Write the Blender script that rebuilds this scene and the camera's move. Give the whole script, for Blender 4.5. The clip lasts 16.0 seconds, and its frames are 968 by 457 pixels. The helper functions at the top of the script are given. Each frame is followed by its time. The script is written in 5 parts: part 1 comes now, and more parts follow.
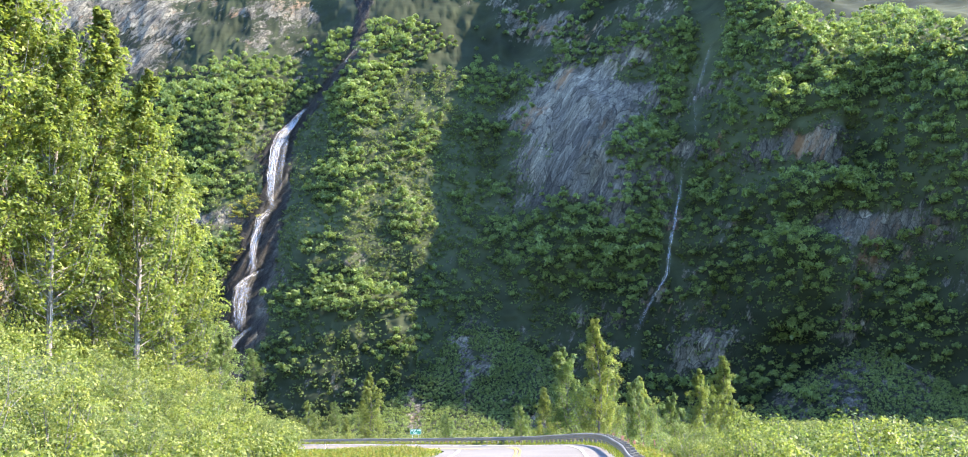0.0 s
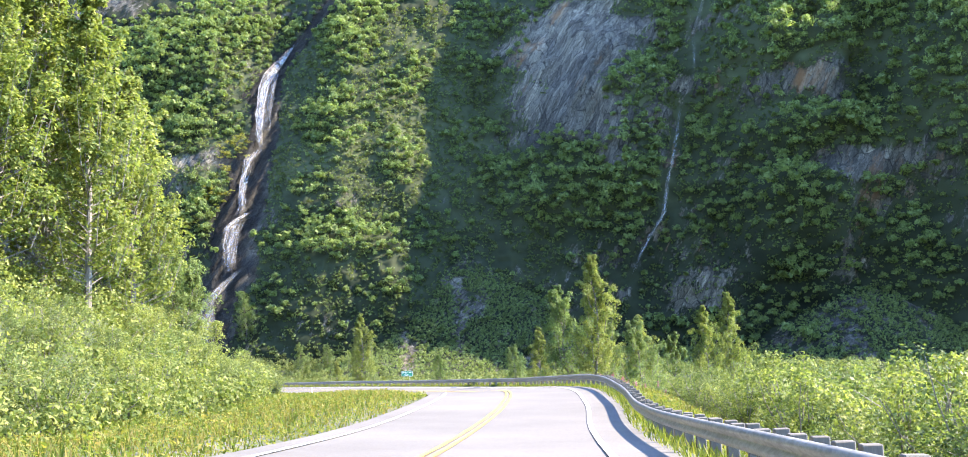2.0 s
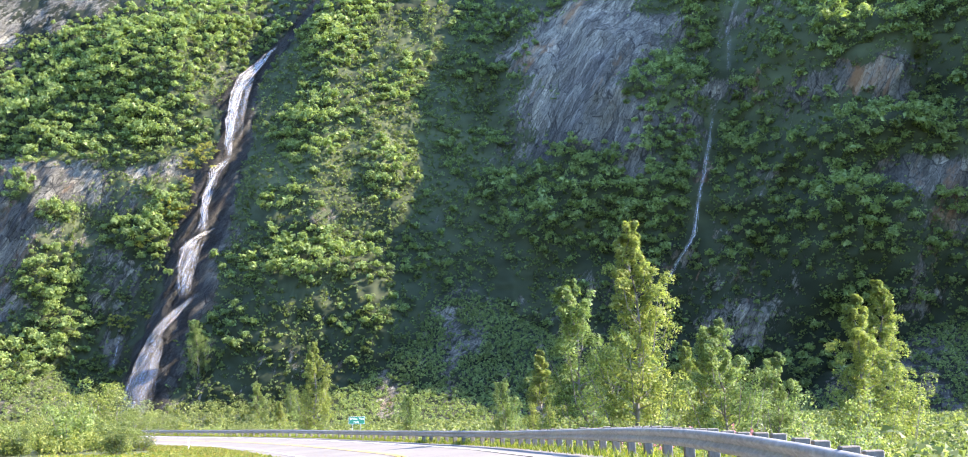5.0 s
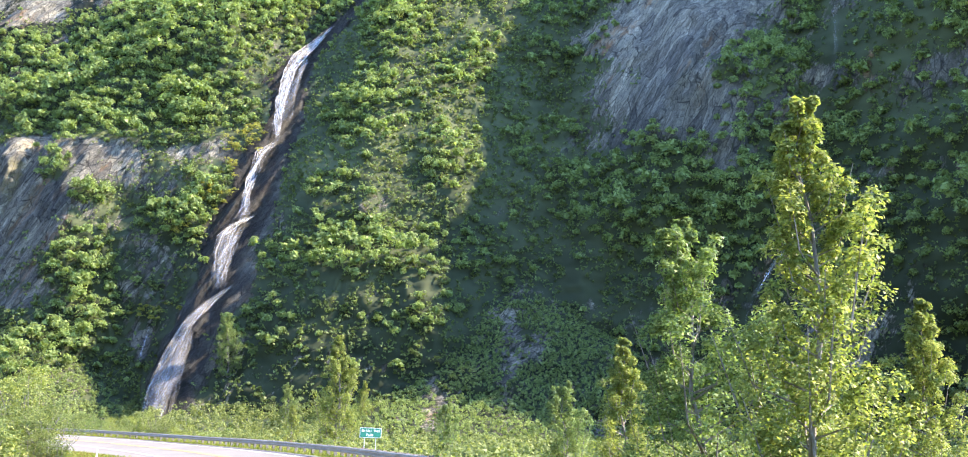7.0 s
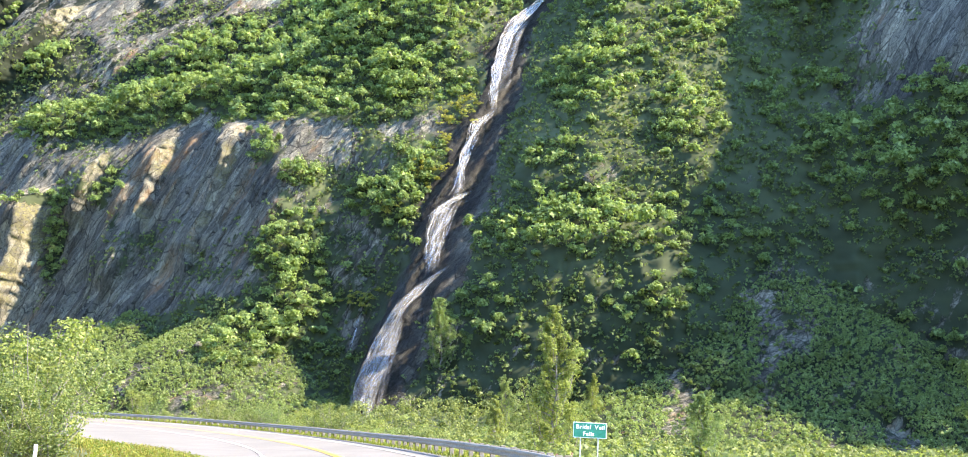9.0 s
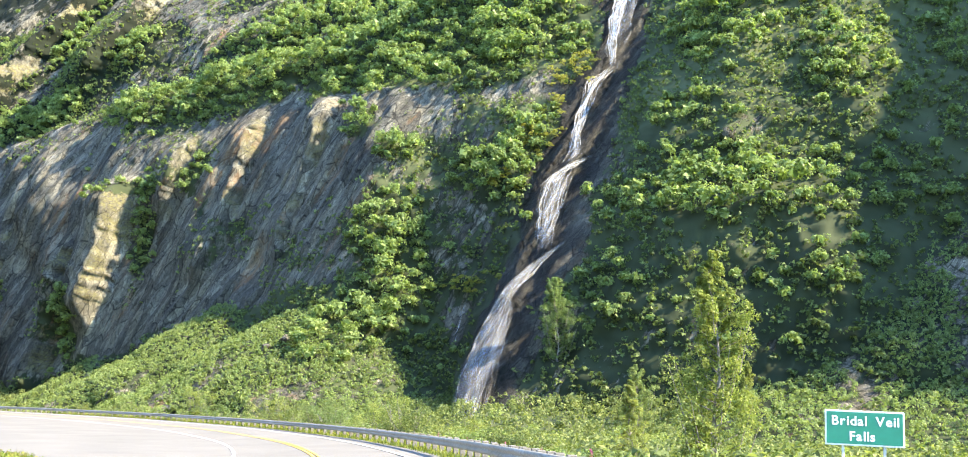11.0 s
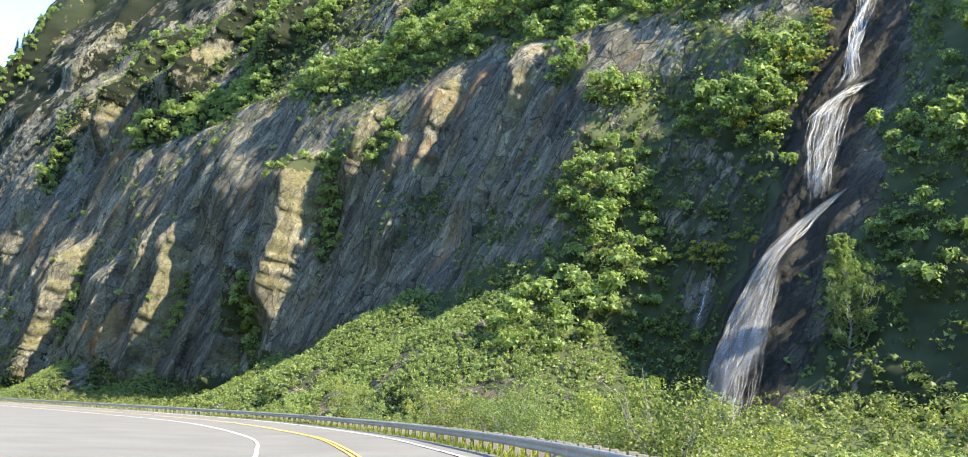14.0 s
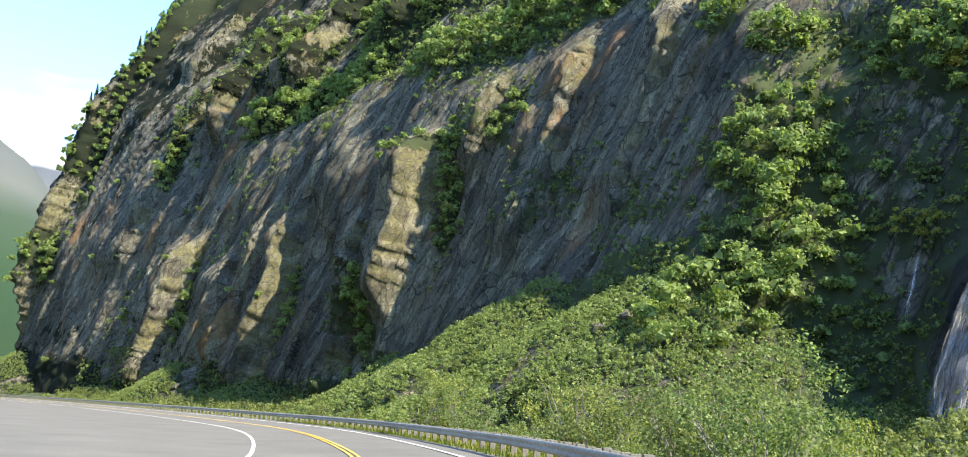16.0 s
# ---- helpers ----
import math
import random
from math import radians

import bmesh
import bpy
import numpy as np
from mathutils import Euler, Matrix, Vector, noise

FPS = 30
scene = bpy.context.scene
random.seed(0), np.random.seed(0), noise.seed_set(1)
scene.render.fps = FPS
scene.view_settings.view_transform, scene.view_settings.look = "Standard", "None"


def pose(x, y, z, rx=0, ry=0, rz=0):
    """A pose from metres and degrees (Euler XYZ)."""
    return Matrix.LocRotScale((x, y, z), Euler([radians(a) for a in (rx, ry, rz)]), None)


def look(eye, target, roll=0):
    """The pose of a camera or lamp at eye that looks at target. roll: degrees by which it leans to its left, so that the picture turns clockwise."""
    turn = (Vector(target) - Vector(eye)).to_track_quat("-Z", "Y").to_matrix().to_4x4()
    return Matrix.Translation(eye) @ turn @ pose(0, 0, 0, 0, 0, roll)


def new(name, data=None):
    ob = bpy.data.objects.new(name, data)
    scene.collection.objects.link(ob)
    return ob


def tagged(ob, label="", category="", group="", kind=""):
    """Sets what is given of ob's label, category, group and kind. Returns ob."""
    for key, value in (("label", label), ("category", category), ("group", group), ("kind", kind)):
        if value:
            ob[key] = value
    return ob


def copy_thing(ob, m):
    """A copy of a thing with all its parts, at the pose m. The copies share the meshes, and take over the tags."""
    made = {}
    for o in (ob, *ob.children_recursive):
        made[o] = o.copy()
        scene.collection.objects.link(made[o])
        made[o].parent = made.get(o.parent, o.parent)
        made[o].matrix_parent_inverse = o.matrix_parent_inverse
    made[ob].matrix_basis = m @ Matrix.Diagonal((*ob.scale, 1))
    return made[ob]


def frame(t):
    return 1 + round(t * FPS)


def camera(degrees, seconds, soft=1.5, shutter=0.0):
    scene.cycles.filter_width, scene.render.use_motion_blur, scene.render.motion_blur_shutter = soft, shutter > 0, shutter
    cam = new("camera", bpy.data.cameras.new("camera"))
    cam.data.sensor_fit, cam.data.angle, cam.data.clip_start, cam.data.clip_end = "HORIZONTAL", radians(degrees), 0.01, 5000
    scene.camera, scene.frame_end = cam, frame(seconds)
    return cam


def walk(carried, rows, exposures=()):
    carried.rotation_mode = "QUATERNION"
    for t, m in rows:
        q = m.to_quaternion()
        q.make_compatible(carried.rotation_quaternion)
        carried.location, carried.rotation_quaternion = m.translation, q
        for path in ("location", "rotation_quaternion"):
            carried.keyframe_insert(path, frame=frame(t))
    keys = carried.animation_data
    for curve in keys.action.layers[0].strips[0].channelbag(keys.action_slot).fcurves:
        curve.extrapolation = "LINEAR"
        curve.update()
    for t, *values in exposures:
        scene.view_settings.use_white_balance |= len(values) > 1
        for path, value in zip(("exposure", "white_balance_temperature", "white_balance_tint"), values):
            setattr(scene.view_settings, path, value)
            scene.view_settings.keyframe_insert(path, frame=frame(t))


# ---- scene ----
cam = camera(49.60, 16.0, soft=1.0)
PATH = [
    (0.0, (-0.450, -6.000, 5.050), (-0.615, 92.541, 22.066), -2.00),
    (0.5, (-0.360, -4.800, 5.030), (-1.496, 93.658, 22.484), -2.12),
    (1.0, (-0.250, -3.400, 5.010), (-1.724, 95.389, 20.456), -2.30),
    (1.5, (-0.130, -1.800, 4.980), (-1.298, 97.512, 16.631), -2.35),
    (2.0, (0.007, -0.003, 4.953), (0.039, 99.324, 16.537), -2.43),
    (2.5, (0.494, 7.618, 4.691), (1.584, 106.700, 18.161), -2.40),
    (3.0, (0.968, 15.161, 4.407), (2.350, 114.190, 18.237), -2.37),
    (3.5, (1.344, 22.597, 4.145), (2.233, 121.362, 19.788), -2.25),
    (4.0, (1.667, 29.946, 3.946), (1.900, 128.660, 19.927), -2.02),
    (6.5, (3.297, 62.453, 3.913), (-0.854, 160.896, 20.995), 0.33),
    (7.0, (2.791, 70.043, 3.651), (-4.590, 168.213, 21.208), 1.06),
    (7.5, (2.116, 77.597, 3.427), (-9.618, 175.327, 21.065), 1.54),
    (8.0, (1.205, 85.077, 3.209), (-15.810, 182.039, 20.786), 1.86),
    (8.5, (-0.054, 92.480, 3.011), (-24.036, 187.964, 20.549), 2.08),
    (9.0, (-1.634, 99.763, 2.801), (-30.712, 193.852, 20.173), 2.05),
    (11.5, (-13.094, 133.604, 2.098), (-56.044, 222.225, 19.467), 1.73),
    (12.0, (-16.256, 139.612, 1.921), (-62.880, 226.349, 19.322), 1.85),
    (12.5, (-19.502, 145.530, 1.876), (-68.680, 230.857, 19.218), 1.92),
    (13.0, (-22.872, 151.389, 1.901), (-74.922, 235.010, 19.173), 2.01),
    (13.5, (-26.379, 157.156, 1.823), (-80.805, 239.238, 19.155), 2.08),
    (14.0, (-30.047, 162.828, 1.732), (-87.718, 242.650, 19.123), 2.27),
    (14.5, (-33.935, 168.371, 1.654), (-94.364, 246.099, 19.169), 2.47),
    (15.0, (-38.091, 173.734, 1.553), (-101.337, 249.135, 19.288), 2.72),
    (15.5, (-42.367, 178.984, 1.532), (-107.890, 252.432, 19.199), 2.85),
    (16.0, (-46.694, 184.113, 1.538), (-114.086, 255.819, 19.332), 3.00),
]
EXPOSURES = [(0.0, 3.15, 7400, 17), (4.0, 3.3, 7400, 20), (7.0, 3.35, 7500, 19), (9.0, 3.35, 7800, 14), (11.5, 3.3, 8000, 9), (14.0, 2.9, 8000, 7), (16.0, 2.5, 7900, 6)]
walk(cam, [(t, look(e, g, r)) for t, e, g, r in PATH], EXPOSURES)

# ---- world and sun ----
SUN_DIR = Vector((0.74, 0.04, 0.66)).normalized()
world = bpy.data.worlds.new("sky")
scene.world = world
world.use_nodes = True
wn, wl = world.node_tree.nodes, world.node_tree.links
wn.clear()
w_out = wn.new("ShaderNodeOutputWorld")
w_bg = wn.new("ShaderNodeBackground")
w_sky = wn.new("ShaderNodeTexSky")
w_sky.sky_type = "NISHITA"
w_sky.sun_disc = False
w_sky.dust_density = 0.0
w_sky.air_density = 0.75
w_sky.ozone_density = 2.5
w_sky.sun_elevation = math.asin(SUN_DIR.z)
w_sky.sun_rotation = math.atan2(SUN_DIR.x, SUN_DIR.y)
w_bg.inputs["Strength"].default_value = 0.15
w_co = wn.new("ShaderNodeTexCoord")
w_map = wn.new("ShaderNodeMapping")
w_map.inputs["Scale"].default_value = (1.6, 2.4, 9.0)
w_map.inputs["Rotation"].default_value = (0.25, 0.2, 0.5)
w_noise = wn.new("ShaderNodeTexNoise")
w_noise.inputs["Scale"].default_value = 1.6
w_noise.inputs["Detail"].default_value = 9
w_noise.inputs["Roughness"].default_value = 0.58
w_noise.inputs["Distortion"].default_value = 0.6
w_ramp = wn.new("ShaderNodeValToRGB")
w_ramp.color_ramp.elements[0].position = 0.53
w_ramp.color_ramp.elements[0].color = (0, 0, 0, 1)
w_ramp.color_ramp.elements[1].position = 0.70
w_ramp.color_ramp.elements[1].color = (0.9, 0.9, 0.9, 1)
w_mix = wn.new("ShaderNodeMixRGB")
w_mix.inputs["Color2"].default_value = (1.6, 1.68, 1.75, 1)
wl.new(w_co.outputs["Generated"], w_map.inputs["Vector"])
wl.new(w_map.outputs["Vector"], w_noise.inputs["Vector"])
wl.new(w_noise.outputs["Fac"], w_ramp.inputs["Fac"])
wl.new(w_ramp.outputs["Color"], w_mix.inputs["Fac"])
w_tint = wn.new("ShaderNodeMixRGB")
w_tint.blend_type = "MULTIPLY"
w_tint.inputs["Fac"].default_value = 1.0
w_tint.inputs["Color2"].default_value = (0.56, 0.77, 1.0, 1)
wl.new(w_sky.outputs["Color"], w_tint.inputs["Color1"])
wl.new(w_tint.outputs["Color"], w_mix.inputs["Color1"])
wl.new(w_mix.outputs["Color"], w_bg.inputs["Color"])
wl.new(w_bg.outputs["Background"], w_out.inputs["Surface"])
sun = new("sun", bpy.data.lights.new("sun", "SUN"))
sun.data.energy = 2.6
sun.data.angle = radians(0.53)
sun.data.color = (1.0, 0.95, 0.86)
sun.matrix_world = look(SUN_DIR * 400, (0, 0, 0))


# ---- numeric helpers ----
def lattice(ix, iy, seed):
    h = (ix.astype(np.int64) * 374761393 + iy.astype(np.int64) * 668265263 + seed * 974711) & 0x7FFFFFFF
    h = ((h ^ (h >> 13)) * 1274126177) & 0x7FFFFFFF
    return ((h ^ (h >> 16)) & 0xFFFF) / 65535.0


def vnoise(x, y, seed=0):
    """Smooth value noise from 0 to 1 on arrays."""
    x, y = np.asarray(x, float), np.asarray(y, float)
    ix, iy = np.floor(x), np.floor(y)
    fx, fy = x - ix, y - iy
    fx, fy = fx * fx * (3 - 2 * fx), fy * fy * (3 - 2 * fy)
    a, b = lattice(ix, iy, seed), lattice(ix + 1, iy, seed)
    c, d = lattice(ix, iy + 1, seed), lattice(ix + 1, iy + 1, seed)
    return (a + (b - a) * fx) + ((c + (d - c) * fx) - (a + (b - a) * fx)) * fy


def fbm(x, y, octaves=4, seed=0):
    total, amp, norm = 0.0, 1.0, 0.0
    for k in range(octaves):
        total = total + amp * vnoise(x * 2**k, y * 2**k, seed + 17 * k)
        norm += amp
        amp *= 0.5
    return total / norm


def smooth(a, b, v):
    u = np.clip((v - a) / (b - a), 0, 1)
    return u * u * (3 - 2 * u)


def mesh_of(name, verts, faces, material, smooth_shade=False):
    """A mesh from an array of vertices and an array of quads or triangles."""
    verts, faces = np.asarray(verts, np.float32), np.asarray(faces, np.int32)
    me = bpy.data.meshes.new(name)
    n, k = faces.shape
    me.vertices.add(len(verts))
    me.vertices.foreach_set("co", verts.ravel())
    me.loops.add(n * k)
    me.loops.foreach_set("vertex_index", faces.ravel())
    me.polygons.add(n)
    me.polygons.foreach_set("loop_start", np.arange(0, n * k, k, dtype=np.int32))
    me.update(calc_edges=True)
    if smooth_shade:
        me.polygons.foreach_set("use_smooth", np.ones(n, bool))
    me.materials.append(material)
    return me


def grid_faces(nu, nv):
    a = (np.arange(nu - 1)[:, None] * nv + np.arange(nv - 1)[None, :]).ravel()
    return np.stack([a, a + nv, a + nv + 1, a + 1], 1)


def part(name, bm, material, parent, label=""):
    me = bpy.data.meshes.new(name)
    bm.to_mesh(me)
    bm.free()
    me.materials.append(material)
    ob = new(name, me)
    ob.parent = parent
    return tagged(ob, label)


def part_mesh(name, me, parent, label=""):
    ob = new(name, me)
    ob.parent = parent
    return tagged(ob, label)


def box(bm, cx, cy, cz, sx, sy, sz, bevel=0.0):
    made = bmesh.ops.create_cube(bm, size=1, matrix=Matrix.LocRotScale((cx, cy, cz), None, (sx, sy, sz)))
    if bevel:
        edges = list({e for v in made["verts"] for e in v.link_edges})
        bmesh.ops.bevel(bm, geom=edges, offset=bevel, segments=1, affect="EDGES")


# ---- materials ----
def mat(name):
    m = bpy.data.materials.new(name)
    m.use_nodes = True
    n = m.node_tree.nodes
    return m, n, m.node_tree.links, n["Principled BSDF"]


def noise_node(n, l, scale, detail=6, rough=0.6, vector=None, distort=0.0):
    t = n.new("ShaderNodeTexNoise")
    t.inputs["Scale"].default_value = scale
    t.inputs["Detail"].default_value = detail
    t.inputs["Roughness"].default_value = rough
    t.inputs["Distortion"].default_value = distort
    if vector is not None:
        l.new(vector, t.inputs["Vector"])
    return t.outputs["Fac"]


def ramp(n, l, fac, stops):
    r = n.new("ShaderNodeValToRGB")
    els = r.color_ramp.elements
    while len(els) < len(stops):
        els.new(0.5)
    for e, (p, c) in zip(els, stops):
        e.position = p
        e.color = (*c, 1) if len(c) == 3 else c
    l.new(fac, r.inputs["Fac"])
    return r.outputs["Color"]


def mix(n, l, fac, a, b, mode="MIX"):
    m = n.new("ShaderNodeMixRGB")
    m.blend_type = mode
    for key, value in (("Fac", fac), ("Color1", a), ("Color2", b)):
        if isinstance(value, (int, float)):
            m.inputs[key].default_value = value
        elif isinstance(value, tuple):
            m.inputs[key].default_value = (*value, 1)
        else:
            l.new(value, m.inputs[key])
    return m.outputs["Color"]


def bump(n, l, bsdf, height, strength, distance):
    b = n.new("ShaderNodeBump")
    b.inputs["Strength"].default_value = strength
    b.inputs["Distance"].default_value = distance
    l.new(height, b.inputs["Height"])
    l.new(b.outputs["Normal"], bsdf.inputs["Normal"])


def coords(n, l, scale=(1, 1, 1), rot=None):
    c = n.new("ShaderNodeTexCoord")
    m = n.new("ShaderNodeMapping")
    m.inputs["Scale"].default_value = scale
    source = c.outputs["Object"]
    if rot:
        turn = n.new("ShaderNodeMapping")
        turn.inputs["Rotation"].default_value = rot
        l.new(source, turn.inputs["Vector"])
        source = turn.outputs["Vector"]
    l.new(source, m.inputs["Vector"])
    return m.outputs["Vector"]


def attr(n, name):
    a = n.new("ShaderNodeAttribute")
    a.attribute_name = name
    return a.outputs["Fac"]


BED = radians(27)  # lean of the rock bedding from upright


def rock_material():
    m, n, l, bsdf = mat("schist_rock")
    turn = (0, -BED, 0)
    streak = noise_node(n, l, 0.55, 9, 0.68, coords(n, l, (1.0, 0.6, 0.09), turn), 0.25)
    broad = noise_node(n, l, 0.035, 5, 0.6, coords(n, l, (1, 1, 0.5), turn))

    def plates(scale, bend):
        """Flat slabs that lie along the bedding: a tone and a height for each, and the way to its edge."""
        warp = mix(n, l, bend, coords(n, l, scale, turn), noise_node(n, l, 0.22, 4, 0.6), "ADD")
        cell, rim = n.new("ShaderNodeTexVoronoi"), n.new("ShaderNodeTexVoronoi")
        rim.feature = "DISTANCE_TO_EDGE"
        for v in (cell, rim):
            v.inputs["Scale"].default_value = 1.0
            l.new(warp, v.inputs["Vector"])
        tone = n.new("ShaderNodeSeparateColor")
        l.new(cell.outputs["Color"], tone.inputs["Color"])
        return tone.outputs["Red"], rim.outputs["Distance"]

    slab, slab_rim = plates((0.34, 0.3, 0.10), 0.9)
    sheet, sheet_rim = plates((1.45, 0.8, 0.30), 1.3)
    grain = noise_node(n, l, 2.3, 9, 0.78, coords(n, l, (1.0, 0.8, 0.55), turn))
    rock = ramp(n, l, streak, [(0.36, (0.106, 0.097, 0.082)), (0.50, (0.170, 0.157, 0.135)), (0.64, (0.226, 0.210, 0.182))])
    rock = mix(n, l, 1.0, rock, ramp(n, l, slab, [(0.0, (0.66, 0.66, 0.68)), (0.5, (0.97, 0.97, 0.96)), (1.0, (1.32, 1.30, 1.25))]), "MULTIPLY")
    rock = mix(n, l, 1.0, rock, ramp(n, l, sheet, [(0.0, (0.70, 0.70, 0.71)), (0.6, (1.0, 1.0, 1.0)), (1.0, (1.26, 1.25, 1.22))]), "MULTIPLY")
    rock = mix(n, l, 1.0, rock, ramp(n, l, grain, [(0.36, (0.50, 0.50, 0.50)), (0.47, (0.92, 0.92, 0.92)), (0.62, (1.42, 1.40, 1.36))]), "MULTIPLY")
    rock = mix(n, l, ramp(n, l, sheet_rim, [(0.0, (0.8, 0.8, 0.8)), (0.05, (0, 0, 0))]), rock, (0.030, 0.030, 0.029))
    rock = mix(n, l, ramp(n, l, slab_rim, [(0.0, (0.9, 0.9, 0.9)), (0.03, (0, 0, 0))]), rock, (0.018, 0.018, 0.018))
    rust_f = noise_node(n, l, 0.10, 6, 0.72, coords(n, l, (1.0, 0.6, 0.25), turn))
    rust = ramp(n, l, rust_f, [(0.57, (0, 0, 0)), (0.68, (1, 1, 1))])
    rust = mix(n, l, attr(n, "wet"), rust, (0, 0, 0))
    rock = mix(n, l, rust, rock, mix(n, l, 0.55, rock, (0.36, 0.17, 0.07)))
    rock = mix(n, l, 1.0, rock, ramp(n, l, broad, [(0.35, (0.62, 0.66, 0.64)), (0.65, (1.02, 1.04, 0.95))]), "MULTIPLY")
    lichen = ramp(n, l, noise_node(n, l, 0.5, 8, 0.75), [(0.55, (0, 0, 0)), (0.68, (0.7, 0.7, 0.7))])
    rock = mix(n, l, lichen, rock, (0.17, 0.165, 0.075))
    # tan of dry growth that also paints the sunlit look of the fin sides
    sunlit_dry = mix(n, l, 1.0, attr(n, "sunlit_dry"), ramp(n, l, noise_node(n, l, 0.7, 8, 0.72, coords(n, l, (1, 1, 2.2))), [(0.40, (0, 0, 0)), (0.55, (1, 1, 1))]), "MULTIPLY")
    rock = mix(n, l, sunlit_dry, rock, ramp(n, l, noise_node(n, l, 1.6, 8, 0.7, coords(n, l, (0.7, 0.7, 2.6))), [(0.34, (0.05, 0.046, 0.03)), (0.46, (0.15, 0.13, 0.06)), (0.56, (0.19, 0.18, 0.065)), (0.70, (0.29, 0.26, 0.12))]))
    wet = attr(n, "wet")
    rock = mix(n, l, wet, rock, mix(n, l, 1.0, rock, (0.20, 0.20, 0.205), "MULTIPLY"))
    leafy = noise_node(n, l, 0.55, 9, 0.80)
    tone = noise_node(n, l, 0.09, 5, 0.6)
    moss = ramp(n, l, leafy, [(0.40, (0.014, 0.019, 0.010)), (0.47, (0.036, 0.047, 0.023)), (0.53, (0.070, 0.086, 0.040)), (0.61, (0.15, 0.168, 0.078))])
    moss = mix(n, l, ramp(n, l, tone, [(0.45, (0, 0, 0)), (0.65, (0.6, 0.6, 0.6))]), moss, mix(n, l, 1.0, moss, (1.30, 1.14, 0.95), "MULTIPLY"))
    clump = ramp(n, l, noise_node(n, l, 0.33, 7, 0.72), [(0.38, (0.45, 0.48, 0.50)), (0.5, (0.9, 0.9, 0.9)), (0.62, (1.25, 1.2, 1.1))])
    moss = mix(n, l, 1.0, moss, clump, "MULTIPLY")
    edge = n.new("ShaderNodeMath")
    edge.operation = "ADD"
    l.new(attr(n, "green"), edge.inputs[0])
    half = n.new("ShaderNodeMath")
    half.operation = "MULTIPLY_ADD"
    half.inputs[1].default_value = 2.6
    half.inputs[2].default_value = -1.42
    l.new(noise_node(n, l, 0.45, 9, 0.75, coords(n, l, (1.0, 0.8, 0.45), turn)), half.inputs[0])
    l.new(half.outputs[0], edge.inputs[1])
    cover = ramp(n, l, edge.outputs[0], [(0.36, (0, 0, 0)), (0.52, (1, 1, 1))])
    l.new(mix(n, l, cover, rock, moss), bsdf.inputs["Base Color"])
    bsdf.inputs["Specular IOR Level"].default_value = 0.12
    rr = ramp(n, l, wet, [(0.2, (0.85, 0.85, 0.85)), (0.9, (0.6, 0.6, 0.6))])
    l.new(rr, bsdf.inputs["Roughness"])
    relief = mix(n, l, 0.4, mix(n, l, 0.5, slab, sheet), grain)
    bump(n, l, bsdf, mix(n, l, cover, relief, leafy), 1.0, 1.2)
    return m


def leaf_material(name, dark, mid, light, gloss=0.35):
    m, n, l, bsdf = mat(name)
    g = n.new("ShaderNodeNewGeometry")
    col = ramp(n, l, g.outputs["Random Per Island"], [(0.0, dark), (0.55, mid), (1.0, light)])
    o = n.new("ShaderNodeObjectInfo")
    tone = ramp(n, l, o.outputs["Random"], [(0.0, (0.85, 0.9, 0.8)), (1.0, (1.12, 1.08, 1.0))])
    col = mix(n, l, 1.0, col, tone, "MULTIPLY")
    patch = ramp(n, l, noise_node(n, l, 0.25, 3, 0.6), [(0.35, (0.8, 0.85, 0.8)), (0.65, (1.15, 1.12, 1.0))])
    col = mix(n, l, 1.0, col, patch, "MULTIPLY")
    l.new(col, bsdf.inputs["Base Color"])
    bsdf.inputs["Roughness"].default_value = max(gloss, 0.5)
    bsdf.inputs["Specular IOR Level"].default_value = 0.22
    tr = n.new("ShaderNodeBsdfTranslucent")
    l.new(mix(n, l, 1.0, col, (1.12, 1.22, 0.66), "MULTIPLY"), tr.inputs["Color"])
    ms = n.new("ShaderNodeMixShader")
    ms.inputs["Fac"].default_value = 0.5
    l.new(bsdf.outputs[0], ms.inputs[1])
    l.new(tr.outputs[0], ms.inputs[2])
    l.new(ms.outputs[0], n["Material Output"].inputs["Surface"])
    return m


def plain(name, stops, scale, rough, metal=0.0, bump_s=0.2, bump_d=0.02, stretch=(1, 1, 1), scale2=None):
    """A surface whose colour varies at two scales."""
    m, n, l, bsdf = mat(name)
    v = coords(n, l, stretch)
    f = noise_node(n, l, scale, 8, 0.65, v)
    col = ramp(n, l, f, stops)
    g = noise_node(n, l, scale2 or scale * 0.07, 4, 0.6, v)
    col = mix(n, l, 1.0, col, ramp(n, l, g, [(0.3, (0.82, 0.82, 0.82)), (0.7, (1.14, 1.14, 1.14))]), "MULTIPLY")
    l.new(col, bsdf.inputs["Base Color"])
    bsdf.inputs["Roughness"].default_value = rough
    bsdf.inputs["Metallic"].default_value = metal
    bump(n, l, bsdf, f, bump_s, bump_d)
    return m


